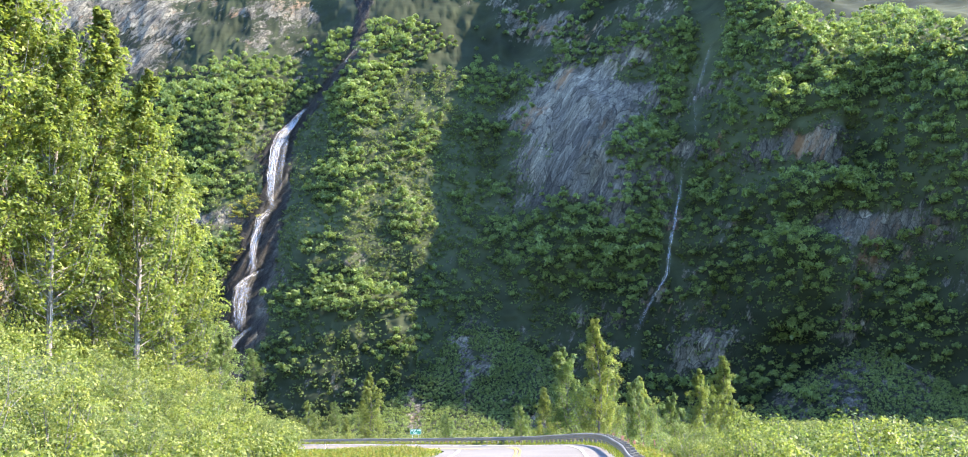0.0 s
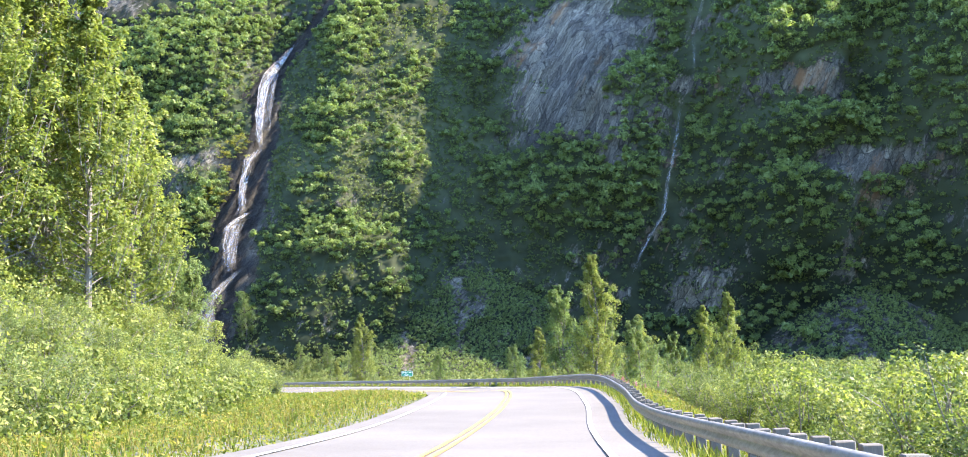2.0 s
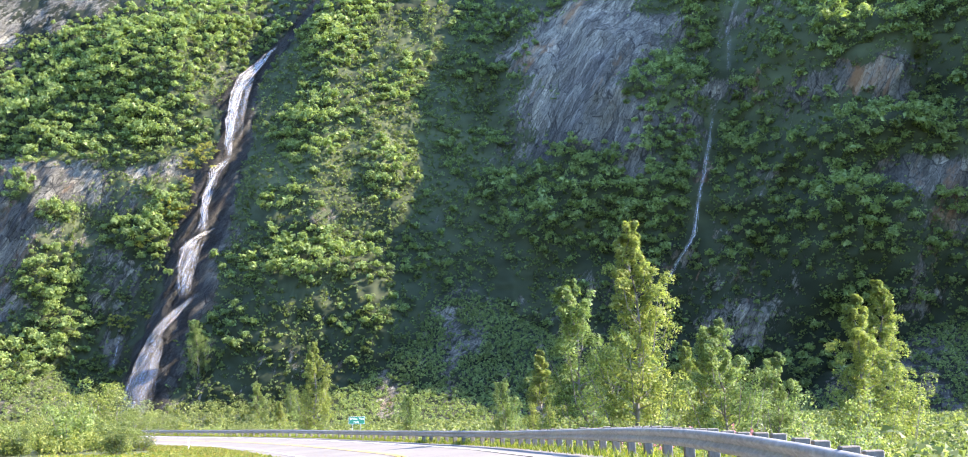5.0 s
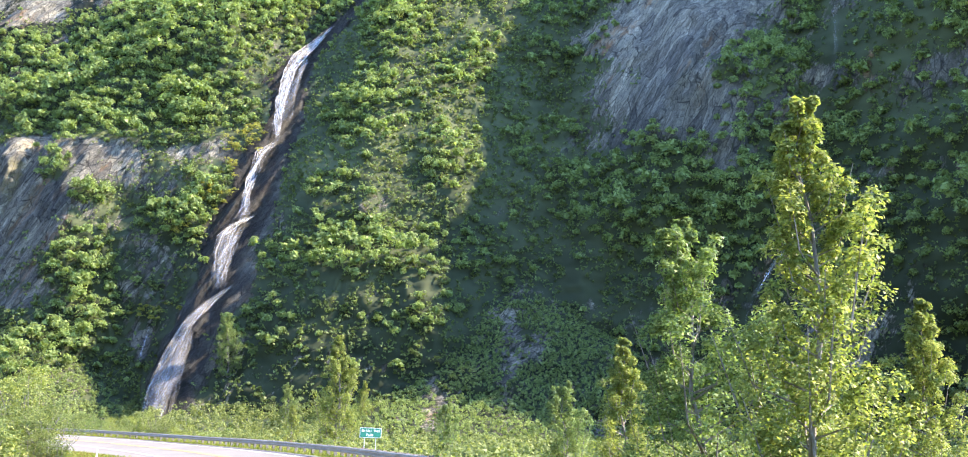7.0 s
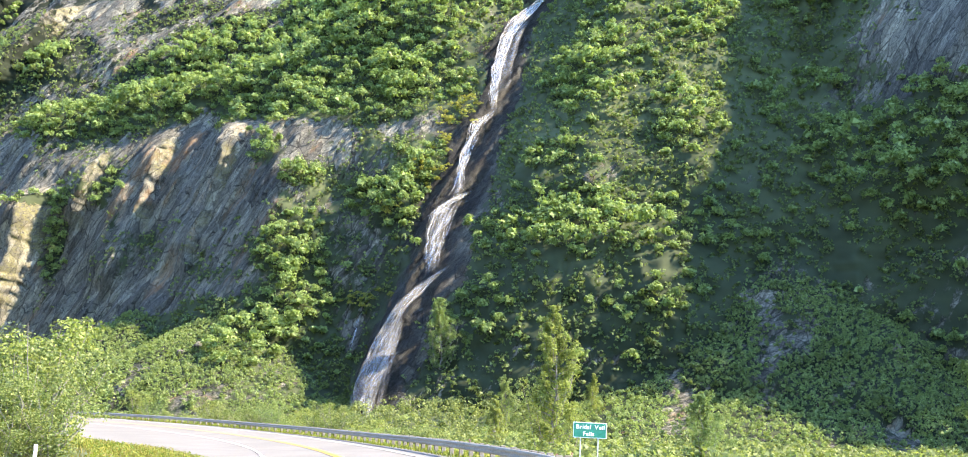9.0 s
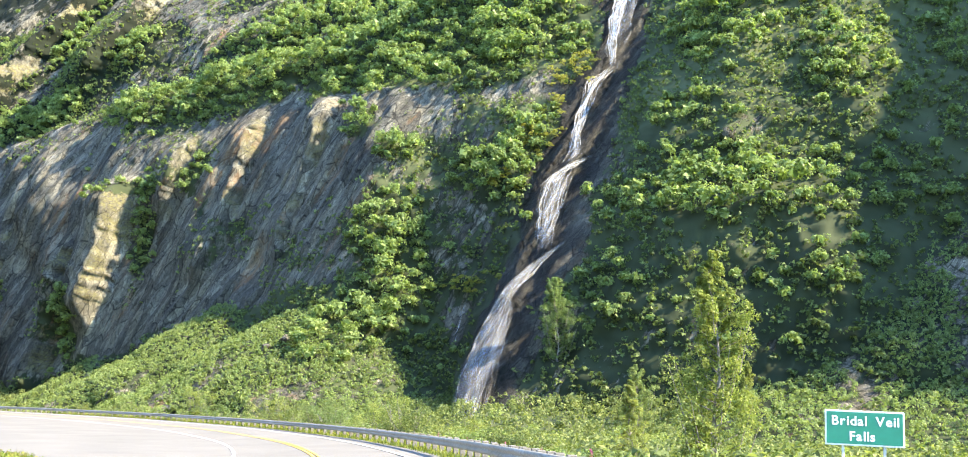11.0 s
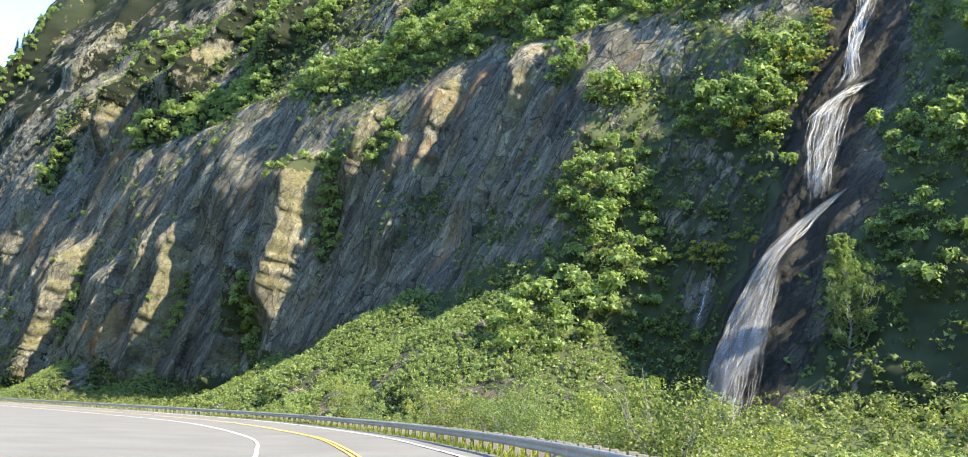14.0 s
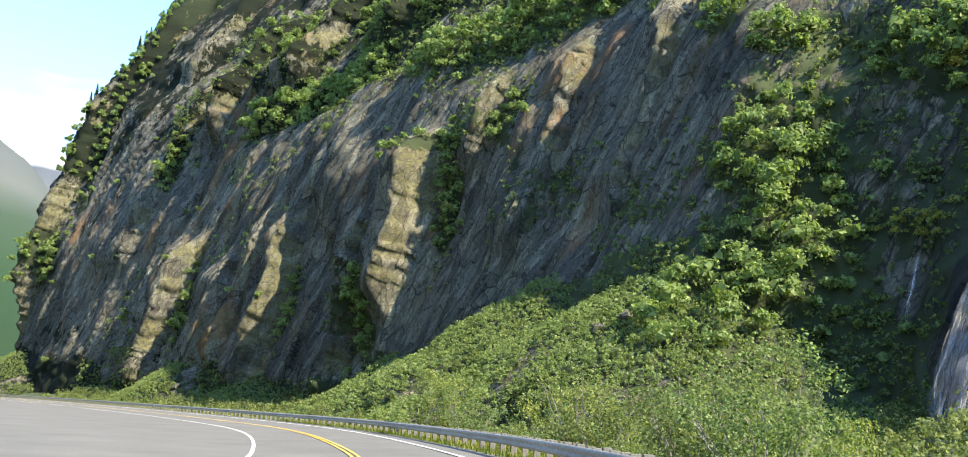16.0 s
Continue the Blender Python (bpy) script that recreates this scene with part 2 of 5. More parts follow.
ROCK = rock_material()
LEAF_CLIFF = leaf_material("alder_leaves_cliff", (0.12, 0.170, 0.072), (0.245, 0.315, 0.130), (0.38, 0.45, 0.205))
LEAF_HERB = leaf_material("fern_leaves", (0.085, 0.115, 0.050), (0.17, 0.21, 0.090), (0.27, 0.31, 0.14))
LEAF_SHRUB = leaf_material("alder_leaves", (0.068, 0.098, 0.042), (0.158, 0.195, 0.080), (0.29, 0.325, 0.145))
LEAF_POPLAR = leaf_material("cottonwood_leaves", (0.115, 0.155, 0.050), (0.230, 0.265, 0.090), (0.38, 0.395, 0.155), 0.28)
LEAF_WILLOW = leaf_material("willow_leaves", (0.082, 0.125, 0.054), (0.172, 0.232, 0.100), (0.31, 0.375, 0.18))
LEAF_TALUS = leaf_material("willow_leaves_bright", (0.15, 0.200, 0.085), (0.255, 0.315, 0.135), (0.37, 0.425, 0.195))
LEAF_WEED = leaf_material("verge_weed_leaves", (0.10, 0.15, 0.04), (0.20, 0.235, 0.06), (0.33, 0.27, 0.08))
LEAF_MOSS = leaf_material("yellow_moss_leaves", (0.20, 0.19, 0.045), (0.32, 0.31, 0.08), (0.46, 0.42, 0.13))
LEAF_SPRUCE = leaf_material("spruce_needles", (0.010, 0.022, 0.010), (0.022, 0.042, 0.018), (0.045, 0.07, 0.03), 0.6)
GRASS = leaf_material("verge_grass_blades", (0.07, 0.11, 0.025), (0.15, 0.19, 0.04), (0.29, 0.28, 0.08), 0.5)
GRASS_DRY = leaf_material("seeding_grass_blades", (0.16, 0.14, 0.05), (0.27, 0.21, 0.075), (0.38, 0.30, 0.12), 0.6)
FLOWER = leaf_material("fireweed_petals", (0.30, 0.08, 0.20), (0.42, 0.16, 0.30), (0.50, 0.25, 0.38), 0.6)
BARK = plain("grey_bark", [(0.3, (0.10, 0.09, 0.075)), (0.7, (0.24, 0.22, 0.19))], 9, 0.9, bump_s=0.6, bump_d=0.02, stretch=(1, 1, 0.25))
ASPHALT = plain("worn_asphalt", [(0.25, (0.092, 0.090, 0.083)), (0.75, (0.160, 0.156, 0.145))], 14, 0.85, bump_s=0.25, bump_d=0.01, scale2=0.22)
PAINT_W = plain("white_line_paint", [(0.25, (0.55, 0.55, 0.54)), (0.6, (0.78, 0.78, 0.77))], 6, 0.7, bump_s=0.1)
PAINT_Y = plain("yellow_line_paint", [(0.25, (0.55, 0.36, 0.06)), (0.6, (0.75, 0.50, 0.09))], 6, 0.7, bump_s=0.1)
STEEL = plain("weathered_galvanised_steel", [(0.3, (0.20, 0.20, 0.185)), (0.7, (0.40, 0.40, 0.375))], 5, 0.55, 0.5, 0.1, 0.004, (1, 1, 3))
POST = plain("weathered_timber_post", [(0.3, (0.085, 0.08, 0.07)), (0.7, (0.18, 0.17, 0.15))], 16, 0.9, bump_s=0.3, bump_d=0.008, stretch=(1, 1, 0.15))
SIGN_G = plain("green_sign_face", [(0.3, (0.0, 0.16, 0.10)), (0.7, (0.0, 0.19, 0.12))], 3, 0.35, bump_s=0.02)
SIGN_W = plain("white_sign_sheeting", [(0.3, (0.78, 0.8, 0.8)), (0.7, (0.86, 0.87, 0.87))], 3, 0.4, bump_s=0.02)
SIGN_P = plain("steel_sign_post", [(0.3, (0.4, 0.41, 0.40)), (0.7, (0.55, 0.55, 0.53))], 9, 0.5, 0.4, bump_s=0.05)
STONE = plain("talus_boulder", [(0.3, (0.16, 0.15, 0.14)), (0.7, (0.38, 0.36, 0.33))], 1.6, 0.9, bump_s=0.7, bump_d=0.1)


def ground_material():
    m, n, l, bsdf = mat("low_herbs_and_soil")
    f = noise_node(n, l, 1.3, 9, 0.75)
    col = ramp(n, l, f, [(0.3, (0.022, 0.032, 0.012)), (0.5, (0.048, 0.066, 0.022)), (0.7, (0.09, 0.112, 0.036))])
    col = mix(n, l, ramp(n, l, noise_node(n, l, 0.12, 5, 0.6), [(0.5, (0, 0, 0)), (0.68, (1, 1, 1))]), col, (0.085, 0.085, 0.032))
    col = mix(n, l, attr(n, "stony"), col, ramp(n, l, noise_node(n, l, 1.6, 9, 0.7), [(0.35, (0.06, 0.058, 0.054)), (0.65, (0.20, 0.195, 0.185))]))
    l.new(col, bsdf.inputs["Base Color"])
    bsdf.inputs["Roughness"].default_value = 0.95
    bump(n, l, bsdf, f, 0.9, 0.25)
    return m


GROUND = ground_material()


def falls_material():
    m, n, l, bsdf = mat("falling_water")
    bsdf.inputs["Base Color"].default_value = (0.94, 0.94, 0.92, 1)
    bsdf.inputs["Roughness"].default_value = 0.45
    v = n.new("ShaderNodeUVMap")
    mp = n.new("ShaderNodeMapping")
    mp.inputs["Scale"].default_value = (6.0, 0.9, 1)
    l.new(v.outputs["UV"], mp.inputs["Vector"])
    f = noise_node(n, l, 1.4, 7, 0.7, mp.outputs["Vector"], 0.4)
    a = ramp(n, l, f, [(0.40, (0.02, 0.02, 0.02)), (0.60, (0.95, 0.95, 0.95))])
    l.new(mix(n, l, 1.0, a, attr(n, "thick"), "MULTIPLY"), bsdf.inputs["Alpha"])
    return m


FALLS = falls_material()


def river_material():
    m, n, l, bsdf = mat("glacial_river_water")
    f = noise_node(n, l, 0.5, 8, 0.7, coords(n, l, (1.0, 0.35, 1)))
    l.new(ramp(n, l, f, [(0.40, (0.20, 0.23, 0.23)), (0.58, (0.58, 0.60, 0.59))]), bsdf.inputs["Base Color"])
    bsdf.inputs["Roughness"].default_value = 0.25
    bump(n, l, bsdf, f, 0.6, 0.25)
    return m


RIVER = river_material()


def mountain_material():
    m, n, l, bsdf = mat("far_mountain")
    f = noise_node(n, l, 0.012, 9, 0.7)
    sep = n.new("ShaderNodeSeparateXYZ")
    c = n.new("ShaderNodeTexCoord")
    l.new(c.outputs["Object"], sep.inputs[0])
    h = n.new("ShaderNodeMath")
    h.operation = "MULTIPLY_ADD"
    h.inputs[1].default_value = 1 / 900
    l.new(sep.outputs["Z"], h.inputs[0])
    w = n.new("ShaderNodeMath")
    w.operation = "MULTIPLY_ADD"
    w.inputs[1].default_value = 0.5
    w.inputs[2].default_value = -0.25
    l.new(f, w.inputs[0])
    l.new(w.outputs[0], h.inputs[2])
    col = ramp(n, l, h.outputs[0], [(0.20, (0.020, 0.042, 0.020)), (0.34, (0.034, 0.054, 0.035)), (0.44, (0.082, 0.088, 0.082)), (0.80, (0.075, 0.085, 0.10)), (0.86, (0.6, 0.62, 0.65))])
    crag = ramp(n, l, noise_node(n, l, 0.03, 8, 0.75), [(0.40, (0.65, 0.66, 0.68)), (0.50, (1.15, 1.15, 1.12)), (0.62, (1.8, 1.76, 1.66))])
    l.new(mix(n, l, 1.0, col, crag, "MULTIPLY"), bsdf.inputs["Base Color"])
    bsdf.inputs["Roughness"].default_value = 0.95
    bsdf.inputs["Specular IOR Level"].default_value = 0.1
    bump(n, l, bsdf, f, 1.0, 60)
    return m


MOUNTAIN = mountain_material()

# ---- road line ----
ROAD_PTS = [(-20, -200, 6.6), (-9, -110, 5.4), (-4.3, -32.3, 4.1), (-2.4, 0.1, 3.68), (-0.7, 30.1, 2.65), (0.55, 46, 2.6), (0.9, 62.4, 2.56),
            (-1.15, 84.7, 1.75), (-3.95, 99.1, 1.33), (-15.2, 132.5, 0.63), (-24.9, 150.2, 0.43), (-35.6, 167.3, 0.18), (-48.0, 183.1, 0.07), (-60.4, 195.6, 0.04), (-77, 209.8, 0.03),
            (-106, 229, 0.03), (-134, 242, 0.03), (-172, 256, 0.05), (-235, 276, 0.1), (-310, 295, 0.2), (-400, 308, 0.3), (-520, 326, 0.5)]


def spline(points, step):
    """Points at even steps along a smooth curve through the given ones."""
    p = np.array(points, float)
    p = np.vstack([2 * p[0] - p[1], p, 2 * p[-1] - p[-2]])
    out = []
    for i in range(1, len(p) - 2):
        t = np.linspace(0, 1, 40, endpoint=False)[:, None]
        a, b, c, d = p[i - 1], p[i], p[i + 1], p[i + 2]
        out.append(0.5 * (2 * b + (c - a) * t + (2 * a - 5 * b + 4 * c - d) * t**2 + (3 * b - a - 3 * c + d) * t**3))
    q = np.vstack(out + [p[-2:-1]])
    k = np.ones(9) / 9
    for axis in range(q.shape[1]):
        q[8:-8, axis] = np.convolve(np.pad(q[:, axis], 4, "edge"), k, "valid")[8:-8]
    s = np.r_[0, np.cumsum(np.linalg.norm(np.diff(q[:, :2], axis=0), axis=1))]
    at = np.arange(0, s[-1], step)
    return np.stack([np.interp(at, s, q[:, j]) for j in range(q.shape[1])], 1)


LINE = spline(ROAD_PTS, 1.0)
TAN = np.gradient(LINE[:, :2], axis=0)
TAN /= np.linalg.norm(TAN, axis=1)[:, None]
RIGHT = np.stack([TAN[:, 1], -TAN[:, 0]], 1)
BANK = np.interp(LINE[:, 1], [-60, 25, 60, 85, 130], [-0.035, -0.03, 0.0, 0.04, 0.05])  # cross fall, rising to the right


def lane_point(i, d, up=0.0):
    """Points d metres right of the centre line at stations i (may be fractions)."""
    k = np.arange(len(LINE))
    i = np.asarray(i, float)
    c = [np.interp(i, k, LINE[:, j]) for j in range(3)]
    r = [np.interp(i, k, RIGHT[:, j]) for j in range(2)]
    lift = np.interp(i, k, BANK) * np.clip(d, -4.6, 6.0)
    return np.stack([c[0] + r[0] * d, c[1] + r[1] * d, c[2] + lift + up], -1)


def road_frame(x, y):
    """The nearest station of the road and the offset to its right."""
    x, y = np.asarray(x, float).ravel(), np.asarray(y, float).ravel()
    best, where = np.full(x.shape, 1e18), np.zeros(x.shape, int)
    for i in range(0, len(LINE), 2):
        q = (x - LINE[i, 0])**2 + (y - LINE[i, 1])**2
        m = q < best
        best[m], where[m] = q[m], i
    off = (x - LINE[where, 0]) * RIGHT[where, 0] + (y - LINE[where, 1]) * RIGHT[where, 1]
    return where, np.sign(off) * np.sqrt(best)


def station_near(x, y):
    return float(np.argmin((LINE[:, 0] - x)**2 + (LINE[:, 1] - y)**2))


def paved_left(i):
    """How far the paving reaches to the left: a wide pull-out lies inside the bend."""
    return np.interp(LINE[np.asarray(i, int), 1], [126, 145, 158, 168, 176, 195, 260, 300, 325], [4.5, 5.6, 8.5, 12, 38, 60, 42, 12, 5])


# ---- cliff surface ----
CX = [-900, -600, -450, -400, -310, -270, -220, -180, -145, -113, -98, -87, -75, -66, -40, -20, 0, 20, 40, 58, 77, 100, 128, 150]
C_FOOT = [880, 590, 430, 337, 328, 325, 320, 312, 298, 288, 294, 292, 276, 272, 272, 272, 280, 283, 276, 272, 268, 255, 225, 205]
C_LOW = [920, 630, 455, 344, 343, 338, 329, 327, 327, 314, 318, 317, 312, 309, 297, 297, 304, 303, 289, 287, 276, 264, 240, 225]
C_MID = [970, 680, 505, 358, 362, 361, 352, 350, 350, 342, 338, 337, 342, 344, 334, 334, 336, 326, 318, 306, 285, 275, 252, 240]
C_TOP = [1030, 735, 565, 391, 400, 400, 395, 393, 393, 388, 385, 385, 388, 390, 380, 380, 378, 368, 358, 345, 322, 308, 285, 270]


CLIFF_AT = (-1.0, -1.5, 0.9)


def cliff_base(x, z):
    f, a, b, c = (np.interp(x, CX, row) for row in (C_FOOT, C_LOW, C_MID, C_TOP))
    y = np.where(z < 50, f + (a - f) * z / 50, np.where(z < 100, a + (b - a) * (z - 50) / 50, b + (c - b) * (z - 100) / 60))
    return y


# fins of rock whose right-hand side catches the sun: x, low z, high z, how far they stand out, their width
FINS = [(-190, 20, 56, 6.0, 18), (-206, 2, 42, 4.5, 17), (-176, 46, 68, 3.5, 14), (-294, 2, 46, 6.0, 30), (-268, 6, 40, 3.5, 18),
        (-298, 78, 120, 7.0, 26), (-264, 88, 145, 7.0, 28), (-238, 4, 46, 5.0, 26), (-392, 0, 190, 6.0, 36), (-226, 92, 128, 6.0, 24), (-252, 10, 50, 3.0, 14),
        (-158, 30, 72, 3.5, 20), (-136, 34, 72, 3.0, 20), (-332, 40, 110, 3.0, 26), (-345, 110, 175, 5.0, 30)]
# benches that stand out below a thicket: x, z, half length, depth
LEDGES = [(-205, 80, 70, 6.0), (-110, 72, 38, 5.0), (-36, 35, 20, 4.0), (-285, 96, 22, 5.0), (-196, 54, 10, 3.0), (-96, 46, 9, 2.5), (-46, 68, 12, 3.0), (85, 88, 12, 7.0), (87, 62, 16, 6.0), (47, 82, 11, 6.0), (80, 46, 12, 9.0), (112, 80, 9, 4.0)]
# fans of fallen rock at the foot: x and z of the tip, slope
CONES = [(-148, 25, 0.72), (-119, 24, 0.70), (-272, 15, 0.75), (-240, 10, 0.7), (-396, 16, 0.6), (-13, 13, 0.42), (-3, 34, 0.9), (96, 18, 0.6), (-190, 12, 0.75)]
# thickets on the face: x, z, half width, half height, strength
THICK_A = [(-37, 37, 20, 5.5, 1.3), (-44, 77, 11, 10, 1.2), (-42, 110, 9, 13, 1.2), (-85, 46, 6, 6, 1.0), (-79, 55, 5, 4.5, 1.0), (-109, 54, 4, 2.5, 1.0), (-108, 37, 6, 7, 1.3), (-102, 28, 4.5, 6, 1.2),
           (-104, 16, 8, 8, 1.2), (-111, 15, 8, 6, 1.1), (-91, 48, 5, 4, 0.9), (-51, 55, 5, 4.5, 0.6), (85, 84, 12, 8, 1.3), (112, 78, 8, 9, 1.2), (107, 66, 6, 4.5, 1.0), (86, 57, 16, 4.5, 1.2),
           (81, 42, 10, 4.5, 1.1), (79, 20, 4, 5, 1.0), (72, 6, 7, 5, 1.1), (104, 23, 6, 8, 1.1), (46, 79, 10, 6, 0.9)]
THICK_B = [(-255, 81, 20, 7, 1.4), (-220, 101, 8, 7, 1.2), (-295, 110, 6, 9, 1.0), (-166, 80, 25, 6, 1.4), (-187, 80, 18, 6, 1.3), (-124, 88, 24, 10, 1.3), (-108, 77, 22, 7, 1.3), (-163, 99, 14, 8, 1.3),
           (-93, 81, 13, 8, 1.2), (-82, 119, 19, 13, 1.3), (-112, 106, 26, 17, 1.1), (-188, 51.5, 6, 2, 1.2), (-278, 78, 8, 5, 1.0), (-393, 86, 6, 11, 0.9), (-398, 46, 10, 9, 1.0), (-386, 110, 4, 40, 0.8),
           (-184, 40, 2.5, 9, 1.0), (-201, 18, 3, 9, 0.9), (-289, 28, 3, 12, 0.9), (-258, 118, 4, 16, 1.0), (-233, 22, 2.5, 8, 0.8), (-171, 54, 2.5, 6, 0.9), (-330, 70, 4, 14, 0.6), (-122, 62, 4, 4, 0.8),
           (-24, 22, 10, 5, 0.5), (22, 52, 16, 10, 0.9), (40, 45, 10, 8, 0.8), (62, 62, 6, 9, 0.8), (70, 105, 12, 8, 1.0), (108, 92, 10, 9, 1.0), (-58, 20, 8, 6, 0.7), (-36, 136, 18, 13, 1.1), (95, 112, 20, 9, 1.2), (122, 104, 14, 10, 1.2), (-22, 90, 7, 10, 0.8), (-22, 62, 6, 9, 0.7)]
# bare rock: x, z, half width, half height, strength
BARE = [(30, 90, 14, 27, 1.1), (60, 28, 14, 12, 0.35), (89, 73, 14, 6, 0.8), (97, 47, 12, 5, 0.7), (88, 98, 15, 10, 0.4), (-215, 45, 90, 28, 0.35), (-132, 58, 17, 14, 0.4), (-300, 100, 60, 60, 0.25)]
FALL_Z = [-3, 4, 12, 17, 22, 27, 31, 38, 46, 58, 65, 69, 80, 92, 99, 107, 110, 135]
FALL_X = [-76, -76, -76, -76, -73, -70, -70, -71.5, -70.5, -70, -69.5, -66.8, -67.5, -68.5, -66.5, -62.5, -60, -44]


def cover(x, z):
    """How thickly plants cover the face, from 0 (bare rock) to 1 and over."""
    n = fbm(x / 26, z / 20, 4, 5)
    ragged = fbm(x / 7.5, z / 6.0, 3, 6)
    east = smooth(-124, -104, x)
    g = (0.32 + 0.30 * east + 0.10 * smooth(-5, 10, x)) + 1.1 * (n - 0.5) + 0.9 * (ragged - 0.5)
    lean = x - z * math.tan(BED)
    g = g + 0.75 * smooth(-200, -250, x) * smooth(55, 80, z) * (fbm(lean / 5, z / 30, 3, 35) - 0.30)
    g = g + 0.25 * smooth(-170, -200, x) * smooth(72, 88, z) + (0.28 + 0.25 * smooth(-36, -26, x)) * smooth(-66, -56, x) * smooth(12, 0, x) + 0.6 * smooth(98, 110, z) * smooth(60, 85, x)
    for bx, bz, hw, hh, k in BARE:
        g = g - k * np.exp(-((x - bx) / hw)**2 - ((z - bz) / hh)**2)
    foot = np.interp(x, [-410, -340, -300, -266, -251, -236, -222, -200, -170, -146, -125, -105, -90, -72, -30, 5, 40, 85, 120], [14, 9, 4, 9, 9, 5, 2, 8, 16, 21, 22, 28, 14, -3, 8, 18, 8, 12, 16])
    g = g + 1.5 * smooth(3.0, -3.0, z - foot - 9 * (fbm(x / 9, z / 9, 3, 9) - 0.5))
    for row in (THICK_A, THICK_B):
        for cx, cz, hw, hh, k in row:
            g = g + k * np.exp(-((x - cx) / hw)**2 - ((z - cz - 0.15 * (x - cx) * (cx < -140)) / hh)**2) * (0.35 + 1.3 * ragged)
    g = g - 1.8 * np.exp(-(((x - np.interp(z, FALL_Z, FALL_X) - 0.5) / (np.interp(z, [0, 40, 100], [7.5, 5.5, 3.4]) * (0.55 + 0.9 * fbm(x / 6, z / 6, 3, 45))))**2)**2)
    return g


def fin_side(x, z, fx, z0, z1):
    """How far a spot lies to the sunny side of a fin's broken edge."""
    return x - fx - 3.0 * (fbm(z / 14, z * 0 + fx, 2, 31) - 0.5) - 1.0 * (vnoise(np.floor(z / 1.3 + 0.35 * x + 3 * fbm(z / 5, x / 5, 2, 34)), z * 0 + fx, 32) - 0.5) - 0.16 * (z - 0.5 * (z0 + z1))


def cliff_y(x, z):
    """The face with its gullies, fins, bedding steps and lumps."""
    y = cliff_base(x, z)
    g = cover(x, z)
    bare = np.clip(1.0 - g, 0.15, 1.0)
    mid = -5 + 0.16 * (z - 30) + 9 * (fbm(z / 17, z * 0 + 3, 3, 24) - 0.5)
    y = y + 5.0 * np.exp(-((x - mid) / (9 + 6 * fbm(z / 12, z * 0, 2, 25)))**2) * smooth(14, 40, z) * (0.6 + 0.8 * fbm(x / 9, z / 14, 3, 26))
    y = y - 7.0 * np.exp(-((x - 22 - 0.35 * (z - 50)) / 10)**2) * smooth(30, 55, z) * smooth(110, 85, z)
    spur = 1 - np.abs(2 * fbm(x / 17 - z / 70, z / 34, 3, 27) - 1)
    y = y - 8.0 * (spur - 0.6) * smooth(-18, 6, x)
    for ledge_x, ledge_z, half, out in LEDGES:
        zc = ledge_z + 0.14 * (x - ledge_x) * (ledge_x < -140) + 4 * (fbm(x / 12, x * 0, 3, 28) - 0.5)
        y = y - out * np.exp(-((x - ledge_x) / half)**4) * smooth(zc + 3.5, zc - 3.0, z) * smooth(zc - 46, zc - 12, z)
    y = y + 4.0 * np.exp(-((x - 47 - 0.25 * (z - 30)) / 6)**2) * smooth(5, 20, z)
    y = y + 6.0 * (fbm(x / 42, z / 60, 3, 21) - 0.5) + 5.0 * (fbm(x / 15 + z / 60, z / 26, 3, 22) - 0.5)
    for fx, z0, z1, amp, w in FINS:
        u = fin_side(x, z, fx, z0, z1) / w
        saw = np.clip(u + 1, 0, 1) * np.clip(1 - u / 0.10, 0, 1)
        y = y - 1.45 * amp * saw * smooth(z0 - 5, z0 + 6, z) * smooth(z1 + 2, z1 - 9, z)
    u = x - z * math.tan(BED) + 9 * (fbm(x / 38, z / 55, 3, 41) - 0.5)
    for period, amp, seed in ((13.0, 1.5, 51), (5.2, 0.8, 52), (2.1, 0.5, 53)):
        k = u / period + 1.6 * fbm(u / (period * 2.7), z / (period * 9) + seed, 2, seed)
        step = k - np.floor(k)
        size = vnoise(np.floor(k) * 0.731, z / (period * 6) + np.floor(k) * 3.17, seed + 3)
        y = y - amp * bare * (1 + 0.8 * smooth(-215, -260, x) * smooth(60, 90, z)) * (np.clip(step / 0.86, 0, 1)**1.4 * smooth(1.0, 0.90, step) - 0.4) * (0.15 + 1.3 * size)
    crag = sum((1 - np.abs(2 * vnoise(u / w + 7 * k, (z + 0.35 * x) / (w * 1.7), 63 + k) - 1)) * w for k, w in enumerate((7.0, 3.4, 1.7)))
    y = y - 0.07 * bare * crag
    ledge = np.clip(g - 0.6, 0, 0.8)
    y = y - 1.6 * ledge * fbm(x / 4, z / 3, 3, 71)
    soft = np.clip(g - 0.2, 0, 0.7)
    y = y - soft * (4.2 * (fbm(x / 4.5, z / 3.6, 3, 72) - 0.5) + 1.5 * (vnoise(x / 1.25, z / 1.1, 73) - 0.5)) - 0.5 * (vnoise(x / 1.1 - z / 2.4, z / 2.5, 74) - 0.5)
    brow = np.interp(x, [-420, -310, -220, -120, -40, 50, 80, 98, 150], [400, 270, 225, 210, 210, 190, 140, 96, 90])
    y = y + 1.6 * np.clip(z - brow, 0, None)
    return np.minimum(y, talus_y(x, z))


